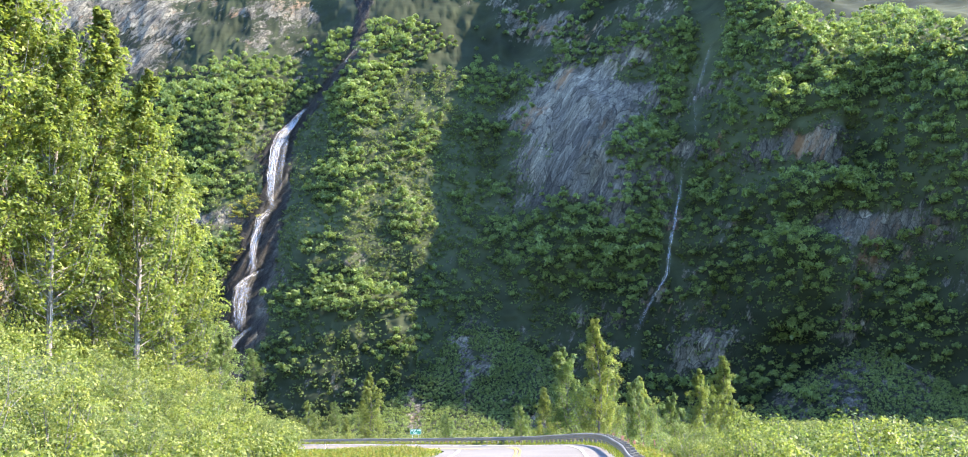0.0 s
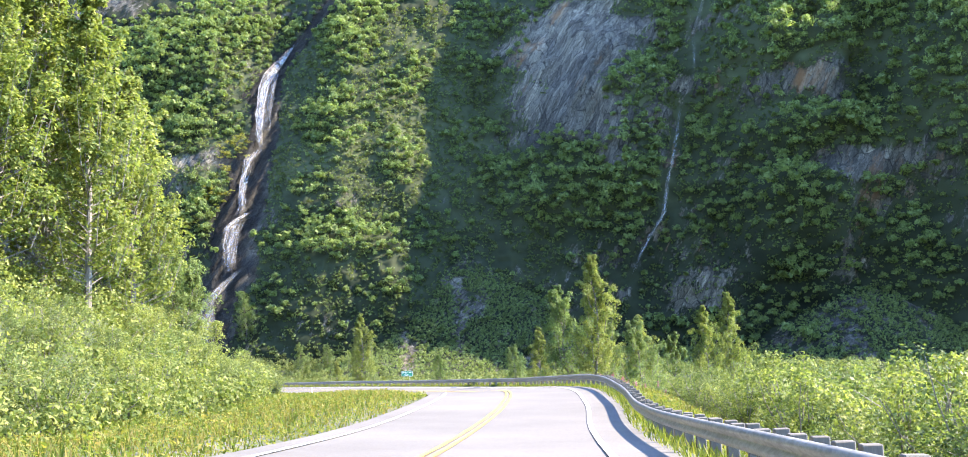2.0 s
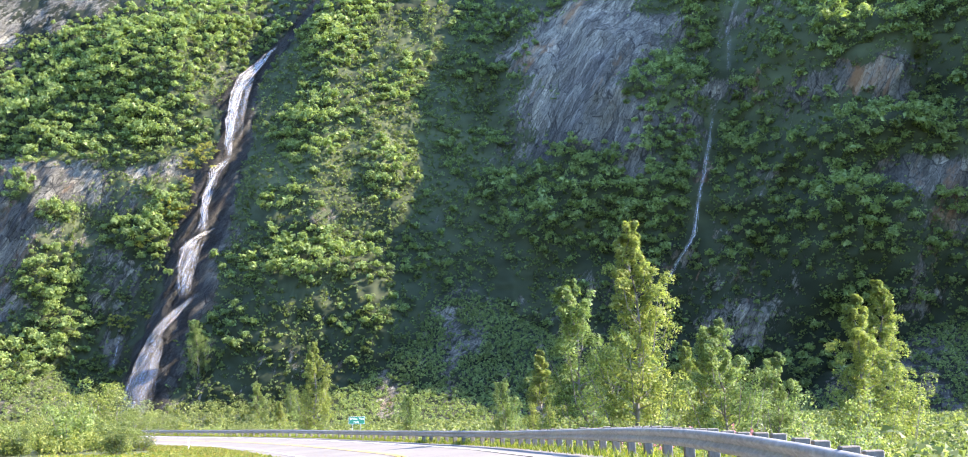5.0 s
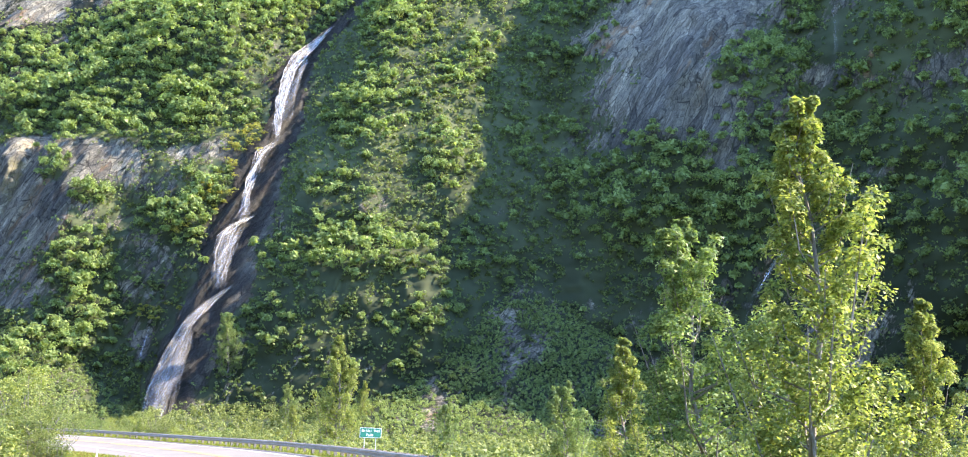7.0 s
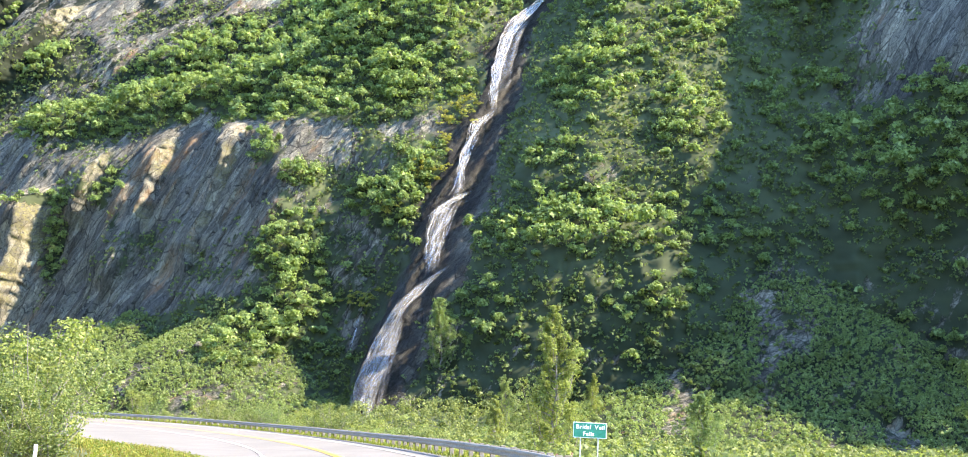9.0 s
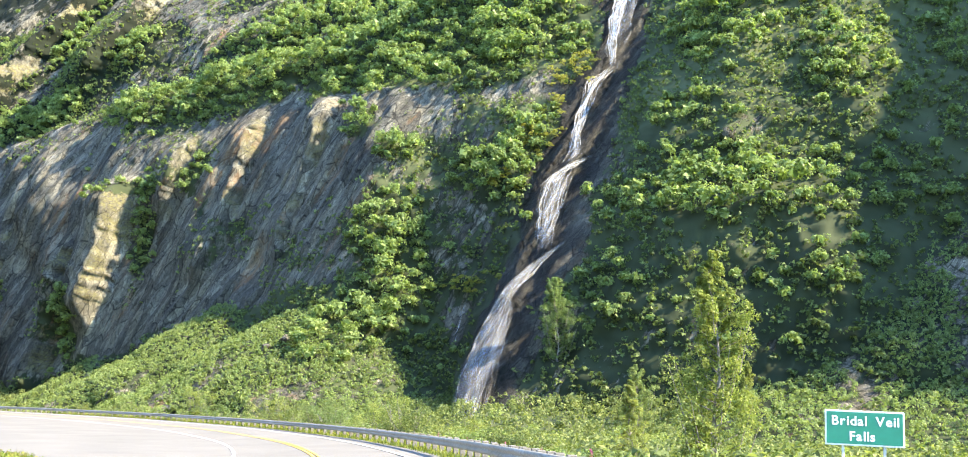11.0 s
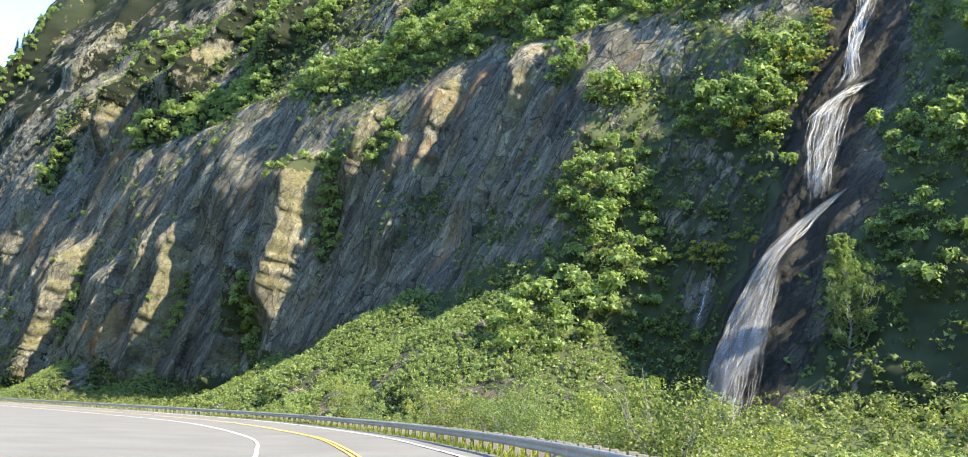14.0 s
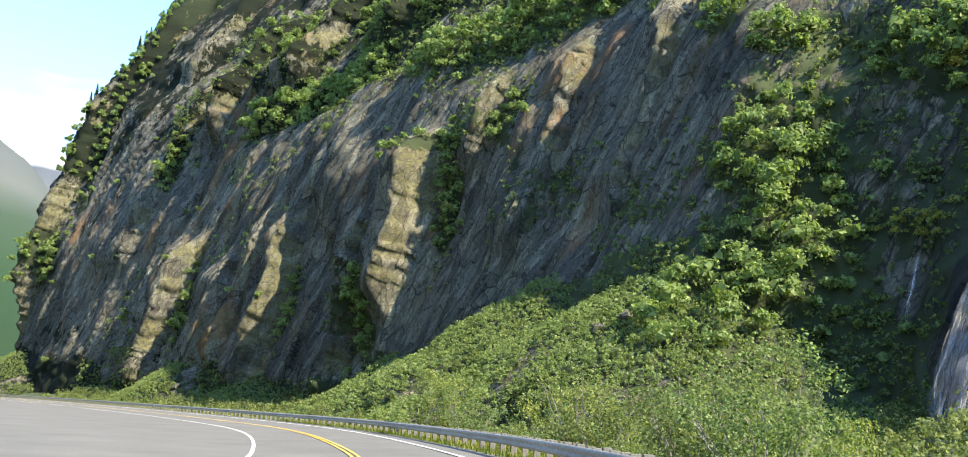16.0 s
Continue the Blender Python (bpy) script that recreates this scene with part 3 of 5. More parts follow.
def talus_y(x, z):
    """The fans of fallen rock, as far out as they reach."""
    best = np.full(np.shape(x), 1e4)
    for ax, az, slope in CONES:
        ay = float(cliff_base(np.array([ax]), np.array([az]))[0]) + 1.5
        reach = (az - z) / slope * (0.9 + 0.25 * fbm(x / 11, z / 5, 3, int(az)))
        dx = (x - ax) / 1.15
        best = np.minimum(best, np.where(np.abs(dx) < reach, ay - np.sqrt(np.maximum(reach**2 - dx**2, 0)), 1e4))
    return best


def ticks(*stretches):
    out = [np.arange(a, b, s) for a, b, s in stretches]
    return np.concatenate(out)


gx = ticks((-880, -450, 12), (-450, -312, 1.0), (-312, -84, 0.46), (-84, -20, 0.68), (-20, 110, 0.9), (110, 151, 2.0))
gz = ticks((-8, 96, 0.75), (96, 126, 0.95), (126, 190, 2.0), (190, 330, 8.0))
GX, GZ = np.meshgrid(gx, gz, indexing="ij")
GY = cliff_y(GX, GZ)
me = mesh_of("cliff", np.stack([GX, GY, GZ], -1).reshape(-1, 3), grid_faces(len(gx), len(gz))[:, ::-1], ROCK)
FAN = (talus_y(GX, GZ) <= GY + 0.01)
# dry tan only on the fins' sunny sides, with sunlight put into the colour
SUNLIT_DRY = np.zeros(GX.shape)
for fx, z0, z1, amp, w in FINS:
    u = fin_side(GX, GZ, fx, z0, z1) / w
    SUNLIT_DRY = np.maximum(SUNLIT_DRY, (0.25 + 0.08 * amp) * smooth(-0.03, 0.01, u) * smooth(0.14, 0.10, u) * smooth(z0 - 3, z0 + 5, GZ) * smooth(z1 + 1, z1 - 4, GZ) * smooth(0.36, 0.58, fbm(GX / 4, GZ / 5, 3, 33)))
GREEN = np.clip(np.where(FAN, 0.62 + 0.9 * (fbm(GX / 6, GZ / 9, 3, 29) - 0.4), cover(GX, GZ)), 0, 1.2)
for key, values in (("sunlit_dry", SUNLIT_DRY), ("green", GREEN), ("wet", np.exp(-((GX - np.interp(GZ, FALL_Z, FALL_X) + 1.0) / (4 + 11 * fbm(GX / 7, GZ / 9, 3, 44)))**4))):
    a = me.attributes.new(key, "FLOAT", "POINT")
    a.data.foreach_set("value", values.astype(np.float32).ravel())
cliff = new("cliff", me)
cliff.location = CLIFF_AT
tagged(cliff, "steep grey schist canyon wall with mossy ledges and rusty slabs", "cliff", kind="structure")


# ---- ground ----
RIVER_Y = [-300, 40, 85, 105, 125, 140, 150, 160]
RIVER_X = [70, 52, 37, 36, 44, 62, 92, 128]


def ground_z(x, y):
    shape = np.shape(x)
    i, d = road_frame(x, y)
    x, y = np.asarray(x, float).ravel(), np.asarray(y, float).ravel()
    zr = LINE[i, 2] + BANK[i] * np.clip(d, -4.6, 6.0)
    lump = fbm(x / 6, y / 6, 3, 81) - 0.5
    z = zr - 0.12
    z = z - 2.7 * smooth(6.2, 14, d) - 1.0 * smooth(12, 30, d) * smooth(120, 40, y) + 0.8 * lump * smooth(5.5, 10, d)
    left = -d
    open_l = paved_left(i)
    z = z + 0.25 * smooth(0.5, 3, left - open_l) + 0.5 * lump * smooth(1.5, 6, left - open_l)
    hill = np.interp(LINE[i, 1], [-200, 60, 100, 140, 175, 300], [14, 14, 24, 32, 75, 95])
    rise = np.clip(left - hill, 0, None)
    z = z + np.minimum(rise * 0.55, 6) + np.clip(rise - 14, 0, 70) * 1.5 + 6 * lump * smooth(16, 30, rise)
    to_cliff = y - (np.interp(x, CX, C_FOOT) - 24)
    z = np.where(d > 0, z + np.clip(to_cliff, 0, 40) * 0.22, z)
    far = smooth(60, 200, d) * smooth(260, 120, y)
    z = z - 1.5 * far
    bed = np.interp(y, RIVER_Y, RIVER_X)
    z = np.where((d > 8) & (y < 159), z + (-4.3 - z) * np.exp(-((x - bed) / np.where(y > 136, 18, 10))**4), z)
    return z.reshape(shape)


tx = ticks((-3500, -700, 200), (-700, -140, 14), (-140, 90, 1.8), (90, 300, 10), (300, 3600, 220))
ty = ticks((-3500, -260, 220), (-260, -60, 10), (-60, 275, 1.8), (275, 420, 6), (420, 3600, 220))
TX, TY = np.meshgrid(tx, ty, indexing="ij")
TZ = ground_z(TX, TY)
me = mesh_of("ground", np.stack([TX, TY, TZ], -1).reshape(-1, 3), grid_faces(len(tx), len(ty)), GROUND, True)
gi, gd = road_frame(TX, TY)
shoulder = (smooth(4.5, 5.2, np.abs(gd)) * smooth(6.6, 5.8, np.abs(gd))).reshape(TX.shape)
riverbank = np.exp(-((TX - np.interp(TY, RIVER_Y, RIVER_X)) / 10)**4) * (TY < 158)
a = me.attributes.new("stony", "FLOAT", "POINT")
a.data.foreach_set("value", np.clip(shoulder * 0.8 + riverbank, 0, 1).astype(np.float32).ravel())
tagged(new("ground", me), "green herb-covered ground falling from the road to the river", "ground", kind="structure")

# ---- river ----
ry = np.concatenate([np.arange(-300, 100, 3.0), np.arange(100, 160, 0.8)])
rx = np.interp(ry, RIVER_Y, RIVER_X)
rv = []
for k, (a, b) in enumerate(zip(rx, ry)):
    for o in np.linspace(-8, 8, 9):
        rv.append((a + o, b, -3.6 + 0.25 * noise.noise((o * 0.35, b * 0.2, 3))))
tagged(new("river", mesh_of("river", rv, grid_faces(len(ry), 9)[:, ::-1], RIVER, True)), "pale glacial river running white over stones", "river", kind="structure")

# ---- road ----
st = np.arange(0, len(LINE) - 1, 1.0)
cross = np.linspace(0, 1, 15)
pl = paved_left(st)
rows = []
for i, left in zip(st, pl):
    d = -left + (left + 5.2) * cross
    rows.append(lane_point(np.full(d.shape, i), d, -0.02))
    rows[-1][:, 2] += 0.008 * (vnoise(rows[-1][:, 0] / 5, rows[-1][:, 1] / 5, 91) - 0.5)
tagged(new("road", mesh_of("road", np.concatenate(rows), grid_faces(len(st), 15), ASPHALT, True)), "two-lane grey asphalt road with a wide paved pull-out", "road", kind="structure")


def stripe(name, d, width, material, label, first=60, last=None):
    s = np.arange(first, last or len(LINE) - 2, 1.0)
    rows = []
    for i in s:
        j = 0.02 * (vnoise(np.array([i * 0.7]), np.array([d]), 5)[0] - 0.5)
        rows.append(lane_point(np.array([i, i]), np.array([d - width / 2 + j, d + width / 2 + j]), 0.013))
    tagged(new(name, mesh_of(name, np.concatenate(rows), grid_faces(len(s), 2), material)), label, "road marking", kind="structure")


stripe("edge_line", 3.55, 0.15, PAINT_W, "worn white edge line on the asphalt")
stripe("edge_line", -3.55, 0.15, PAINT_W, "worn white edge line on the asphalt")
stripe("centre_line", 0.10, 0.11, PAINT_Y, "double yellow centre line on the asphalt")
stripe("centre_line", -0.13, 0.11, PAINT_Y, "double yellow centre line on the asphalt")


# ---- guardrail ----
def guardrail():
    rail = tagged(new("guardrail"), "weathered galvanised steel guardrail on timber posts along the road", "guardrail")
    d0 = 5.05
    i0, i1 = station_near(-6, -70), station_near(-345, 330)
    profile = [(0.0, 0.72), (-0.05, 0.70), (-0.075, 0.655), (-0.075, 0.62), (-0.02, 0.57), (-0.02, 0.545), (-0.075, 0.495), (-0.075, 0.46), (-0.05, 0.415), (0.0, 0.395)]
    back = [(a + 0.012, b) for a, b in reversed(profile)]
    loop = profile + back
    length = 3.81
    k = i0
    while k + length < i1:
        s = np.linspace(k, k + length + 0.12, 5)
        v = []
        lap = 0.004 * (int(round((k - i0) / length)) % 2)
        for i in s:
            for a, b in loop:
                v.append(lane_point(np.array([i]), np.array([d0 + a - lap]), b)[0])
        n = len(loop)
        f = []
        for r in range(4):
            for c in range(n):
                f.append((r * n + c, r * n + (c + 1) % n, (r + 1) * n + (c + 1) % n, (r + 1) * n + c))
        part_mesh("beam", mesh_of("beam", v, f, STEEL, False), rail)
        k += length
    bm = bmesh.new()
    box(bm, 0, 0, -0.25, 0.15, 0.20, 1.95, 0.012)
    post_me = bpy.data.meshes.new("post")
    bm.to_mesh(post_me), bm.free()
    post_me.materials.append(POST)
    bm = bmesh.new()
    box(bm, 0, 0, 0.565, 0.15, 0.20, 0.36, 0.012)
    block_me = bpy.data.meshes.new("spacer_block")
    bm.to_mesh(block_me), bm.free()
    block_me.materials.append(POST)
    rng = random.Random(4)
    k = i0 + 0.3
    while k < i1:
        p = lane_point(np.array([k]), np.array([d0 + 0.36]), 0.0)[0]
        q = lane_point(np.array([k]), np.array([d0 + 0.12]), 0.0)[0]
        yaw = math.degrees(math.atan2(RIGHT[int(k), 1], RIGHT[int(k), 0])) + 90
        for data, place, name in ((post_me, p, "post"), (block_me, q, "spacer_block")):
            o = part_mesh(name, data, rail)
            o.matrix_basis = pose(place[0], place[1], place[2] + rng.uniform(-0.02, 0.02), rng.uniform(-1.5, 1.5), rng.uniform(-1.5, 1.5), yaw)
        k += 1.905
    return rail


guardrail()


# ---- road sign ----
def place_sign():
    sign = tagged(new("road_sign"), "green place-name sign with white letters on two steel posts", "road sign")
    for x in (-0.45, 0.42):
        bm = bmesh.new()
        box(bm, x, 0.045, -1.6, 0.06, 0.04, 3.8, 0.006)
        part("post", bm, SIGN_P, sign)
    bm = bmesh.new()
    box(bm, 0, 0, 0, 1.66, 0.012, 0.76, 0.003)
    part("border", bm, SIGN_W, sign, "white sign border")
    bm = bmesh.new()
    box(bm, 0, -0.008, 0, 1.59, 0.012, 0.69, 0.003)
    part("panel", bm, SIGN_G, sign, "green reflective panel")
    for text, z, x0 in (("Bridal  Veil", 0.06, -0.70), ("Falls", -0.27, -0.33)):
        x = x0
        for ch in text:
            if ch == " ":
                x += 0.085
                continue
            cu = bpy.data.curves.new("letter", "FONT")
            cu.body, cu.size, cu.extrude, cu.offset = ch, 0.285, 0.002, 0.005
            tmp = bpy.data.objects.new("tmp", cu)
            data = bpy.data.meshes.new_from_object(tmp)
            bpy.data.objects.remove(tmp)
            data.materials.append(SIGN_W)
            wide = max(v.co.x for v in data.vertices)
            data.transform(Matrix.Translation((x, -0.018, z)) @ Matrix.Rotation(radians(90), 4, "X"))
            part_mesh("letter", data, sign, "white sign letter")
            x += wide + 0.022
    sign.matrix_basis = pose(-11.9, 152.0, 2.16, 0, 1.0, 13)


place_sign()


# ---- falling water ----
def water_ribbons(name, knots, count, seed, parent, label, strand=(0.04, 0.15), body=1.0, veils=0.12, stand_off=0.5):
    """Strands that run down the knots: z, x, half width, how far in front of the rock."""
    rng = np.random.default_rng(seed)
    kz, kx, kw, kf = (np.array(c, float) for c in zip(*knots))
    s = np.r_[0, np.cumsum(np.hypot(np.diff(kz), np.diff(kx)))]
    verts, faces, uvs, thick = [], [], [], []
    for c in range(count):
        a, b = sorted(rng.uniform(-0.06, 1.06, 2))
        if c < count * 0.45:
            a, b = rng.uniform(-0.02, 0.12), rng.uniform(0.85, 1.02)
        a, b = max(a, 0), min(b, 1)
        if b - a < 0.06:
            continue
        n = max(6, int((b - a) * s[-1] / 0.9))
        at = np.linspace(a, b, n) * s[-1]
        z, x, w, f = (np.interp(at, s, q) for q in (kz, kx, kw, kf))
        veil = rng.uniform() < veils
        lane = rng.uniform(-1.15, 1.15)
        wob = (vnoise(at / 5.0, at * 0 + c * 3.7, seed) - 0.5) * 0.5
        x = x + w * (lane * (0.6 if veil else 1.0) + wob * 0.8)
        wid = (w * rng.uniform(0.5, 1.1) if veil else rng.uniform(*strand) * (0.5 + 0.8 * vnoise(at / 7, at * 0 + c, seed + 5)))
        dense = body * (rng.uniform(0.10, 0.3) if veil else rng.uniform(0.25, 0.9))
        y = np.minimum(cliff_y(x, z), cliff_y(x, z - 1.2) + 0.3) - stand_off - f - rng.uniform(0, 0.5)
        base = len(verts)
        uo = rng.uniform(0, 50)
        for j in range(n):
            verts += [(x[j] - wid[j] / 2, y[j], z[j]), (x[j], y[j] - 0.12, z[j]), (x[j] + wid[j] / 2, y[j], z[j])]
            fade = min(1, (j + 0.4) / 3, (n - j - 0.6) / 3)
            thick += [0.0, dense * fade, 0.0]
            uvs += [(uo, at[j] * 0.4), (uo + wid[j] / 2, at[j] * 0.4), (uo + wid[j], at[j] * 0.4)]
            if j:
                p = base + 3 * j
                faces += [(p - 3, p - 2, p + 1, p), (p - 2, p - 1, p + 2, p + 1)]
    me = mesh_of(name, verts, faces, FALLS, True)
    uv = me.uv_layers.new(name="flow")
    idx = np.zeros(len(me.loops), np.int32)
    me.loops.foreach_get("vertex_index", idx)
    uv.data.foreach_set("uv", np.array(uvs, np.float32)[idx].ravel())
    t = me.attributes.new("thick", "FLOAT", "POINT")
    t.data.foreach_set("value", np.array(thick, np.float32))
    return tagged(part_mesh(name, me, parent, label), kind="stuff")


def big_falls():
    fall = tagged(new("waterfall"), "tall white waterfall dropping in steps down dark wet rock", "waterfall")
    fall.location = CLIFF_AT
    water_ribbons("head_stream", [(140, -40, 0.62, 0.2), (133, -45, 0.62, 0.2), (126, -49, 0.47, 0.1)], 14, 1, fall, "thin stream above the lip")
    water_ribbons("upper_drop", [(110.5, -60.0, 0.47, 0.2), (107, -62.6, 0.78, 0.6), (103, -64.8, 1.2, 0.9), (98, -67.0, 1.5, 1.4), (92, -68.4, 1.3, 2.0), (80, -68.0, 1, 2.0), (73, -67.2, 0.7, 1.0), (69, -66.6, 0.62, 0.2)], 80, 2, fall, "free-falling veil")
    water_ribbons("upper_mist", [(100, -65.5, 1.2, 1.5), (92, -66.2, 1.6, 2.0), (82, -65.8, 1.4, 2.0), (74, -65.4, 0.94, 1.0)], 40, 9, fall, "thin wind-blown spray", body=0.35, veils=0.25)
    water_ribbons("chute", [(69.3, -66.0, 0.55, 0.2), (67.5, -67.6, 0.86, 0.3), (65, -69.4, 1.2, 0.5), (59, -70.2, 1, 0.6), (53, -70.0, 0.86, 0.5), (48, -69.0, 1, 0.4), (46, -70.2, 1.2, 0.4)], 60, 3, fall, "white chute below the first ledge")
    water_ribbons("upper_ledge_stream", [(47.6, -66.0, 0.39, 0.2), (46.2, -68.4, 0.7, 0.3), (44, -71.0, 0.86, 0.4), (41, -73.0, 0.7, 0.5)], 48, 10, fall, "water sliding down a slanting ledge")
    water_ribbons("middle_veil", [(45.5, -69.8, 1.6, 0.5), (42, -70.8, 2, 0.7), (37, -71.0, 2, 0.8), (32, -70.6, 1.7, 0.7), (28.5, -70.0, 1.4, 0.5)], 75, 4, fall, "strands falling from a slanting ledge", body=0.62, veils=0.10)
    water_ribbons("slanting_cascade", [(29.8, -65.6, 0.31, 0.2), (28.2, -68.0, 0.7, 0.3), (25.5, -71.0, 1.2, 0.4), (21.5, -73.8, 1.5, 0.5), (17, -76.2, 1.6, 0.6), (12, -77.8, 1.4, 0.9), (5, -78.2, 1.5, 1.2), (-3, -78.4, 1.6, 1.4)], 56, 5, fall, "slanting lower cascade", (0.04, 0.13), 0.6, 0.08)
    water_ribbons("lower_veil", [(20, -73.6, 1.2, 0.6), (14, -74.8, 2.6, 1.0), (7, -75.2, 3.2, 1.4), (-3, -75.4, 3.6, 1.6)], 85, 6, fall, "thin veil and spray at the foot", body=0.5, veils=0.25)
    water_ribbons("side_trickle", [(22, -87.5, 0.23, 0.2), (12, -88, 0.31, 0.2)], 8, 7, fall, "thin side trickle")


def small_falls():
    fall = tagged(new("waterfall"), "thin thread of water on a dark gully wall", "waterfall")
    fall.location = CLIFF_AT
    water_ribbons("upper_thread", [(112, 71, 0.5, 0.2), (104, 68, 0.6, 0.2), (94, 64.5, 0.6, 0.3), (78, 62.5, 0.6, 0.3)], 9, 6, fall, "", (0.05, 0.14), 0.8)
    water_ribbons("lower_thread", [(72, 59.5, 0.4, 0.2), (60, 55.5, 0.5, 0.2), (49, 52, 0.5, 0.2), (39, 50, 0.6, 0.2), (30, 44, 0.6, 0.2), (23, 40, 0.5, 0.3), (20, 39.5, 0.4, 0.3)], 15, 7, fall, "", (0.05, 0.13), 0.9)


big_falls()
small_falls()


# ---- plants ----
def leaf_cards(rng, centres, normals, size, ratio=0.62, droop=0.25):
    """A pointed leaf at each centre, as a quad of four corners."""
    n = len(centres)
    nrm = normals + rng.normal(0, 0.55, (n, 3))
    nrm /= np.linalg.norm(nrm, axis=1)[:, None] + 1e-9
    t = np.cross(nrm, rng.normal(0, 1, (n, 3)))
    t /= np.linalg.norm(t, axis=1)[:, None] + 1e-9
    b = np.cross(nrm, t)
    L = (size * rng.uniform(0.65, 1.35, n))[:, None]
    v = np.stack([centres - t * L * 0.5, centres + b * L * ratio * 0.5 - nrm * L * droop * 0.2, centres + t * L * 0.5, centres - b * L * ratio * 0.5 - nrm * L * droop * 0.2], 1)
    return v.reshape(-1, 3)


def leaf_tris(rng, centres, normals, size):
    """A small pointed leaf spray at each centre, as one triangle, for plants far off."""
    n = len(centres)
    nrm = normals + rng.normal(0, 0.4, (n, 3))
    nrm /= np.linalg.norm(nrm, axis=1)[:, None] + 1e-9
    t = np.cross(nrm, rng.normal(0, 1, (n, 3)))
    t /= np.linalg.norm(t, axis=1)[:, None] + 1e-9
    b = np.cross(nrm, t)
    L = (size * rng.uniform(0.6, 1.4, n))[:, None]
    return np.stack([centres - t * L * 0.5 - b * L * 0.42, centres + t * L * 0.6, centres - t * L * 0.4 + b * L * 0.45], 1).reshape(-1, 3)


def tris(n):
    return np.arange(3 * n).reshape(n, 3)


def apart(rng, x, y, gap):
    """Picks places that stand at least gap apart, in random order."""
    cells, keep = {}, []
    for k in rng.permutation(len(x)):
        a, b = x[k], y[k]
        ca, cb = int(a // gap), int(b // gap)
        if all((a - x[j])**2 + (b - y[j])**2 >= gap * gap for da in (-1, 0, 1) for db in (-1, 0, 1) for j in cells.get((ca + da, cb + db), ())):
            cells.setdefault((ca, cb), []).append(k)
            keep.append(k)
    return np.array(keep)


def quads(n):
    return np.arange(4 * n).reshape(n, 4)


def blob_leaves(rng, centre, radius, n):
    """Points in the outer part of a lumpy ball, with their outward way."""
    d = rng.normal(0, 1, (n, 3))
    d /= np.linalg.norm(d, axis=1)[:, None]
    d[:, 2] = np.where(d[:, 2] < -0.35, -d[:, 2], d[:, 2])
    r = rng.uniform(0.55, 1.0, n)[:, None]
    return np.asarray(centre) + d * r * np.asarray(radius), d * 0.6 + np.array([0, 0, 0.55])


def tube(bm, pts, r0, r1, sides=6):
    rings = []
    n = len(pts)
    for i, p in enumerate(pts):
        p = Vector(p)
        way = (Vector(pts[min(i + 1, n - 1)]) - Vector(pts[max(i - 1, 0)])).normalized()
        a = way.orthogonal().normalized()
        b = way.cross(a)
        r = r0 + (r1 - r0) * i / (n - 1)
        rings.append([bm.verts.new(p + (a * math.cos(k * math.tau / sides) + b * math.sin(k * math.tau / sides)) * r) for k in range(sides)])
    for i in range(n - 1):
        for k in range(sides):
            bm.faces.new((rings[i][k], rings[i][(k + 1) % sides], rings[i + 1][(k + 1) % sides], rings[i + 1][k]))


def shrub(seed, leaves, size, leaf_mat, label, category="shrub", height=4.0, spread=2.2, name="alder_shrub", coarse=False):
    """A many-stemmed shrub: leaning stems with side twigs, each twig in a cloud of leaves."""
    rng = np.random.default_rng(seed)
    root = tagged(new(name), label, category, group="shrubs along the road")
    bm = bmesh.new()
    pts, out = [], []
    stems = 9
    per = leaves // (stems * 6)
    for s in range(stems):
        a = s * math.tau / stems + rng.uniform(-0.4, 0.4)
        lean = rng.uniform(0.25, 1.0) * spread
        top = np.array([math.cos(a) * lean, math.sin(a) * lean, height * rng.uniform(0.62, 1.0) * (1 - 0.25 * (lean / spread)**2)])
        path = [np.array([math.cos(a) * 0.15, math.sin(a) * 0.15, -0.4])]
        for k in range(1, 5):
            q = k / 4
            path.append(np.array([top[0] * (0.86 * q)**0.8, top[1] * (0.86 * q)**0.8, top[2] * 0.86 * q]) + rng.normal(0, 0.05, 3))
        tube(bm, path, 0.032, 0.007, 5)
        for k in range(6):
            q = rng.uniform(0.10, 1.0)
            c = np.array([top[0] * q**0.8, top[1] * q**0.8, top[2] * q]) + rng.normal(0, 0.18 * spread / 2, 3)
            c[2] = max(c[2], 0.28)
            tube(bm, [np.array([top[0] * (q - 0.1)**0.8 if q > 0.1 else 0, top[1] * (q - 0.1)**0.8 if q > 0.1 else 0, top[2] * (q - 0.1)]), c], 0.012, 0.004, 3)
            r = rng.uniform(0.42, 0.74) * spread / 2.2
            p, o = blob_leaves(rng, c, (r, r, r * 0.8), per)
            pts.append(p), out.append(o)
    part("branchwork", bm, BARK, root, "thin grey stems")
    pts, out = np.vstack(pts), np.vstack(out)
    me = mesh_of("crown", leaf_tris(rng, pts, out, size), tris(len(pts)), leaf_mat) if coarse else mesh_of("crown", leaf_cards(rng, pts, out, size), quads(len(pts)), leaf_mat)
    part_mesh("crown", me, root)
    return root


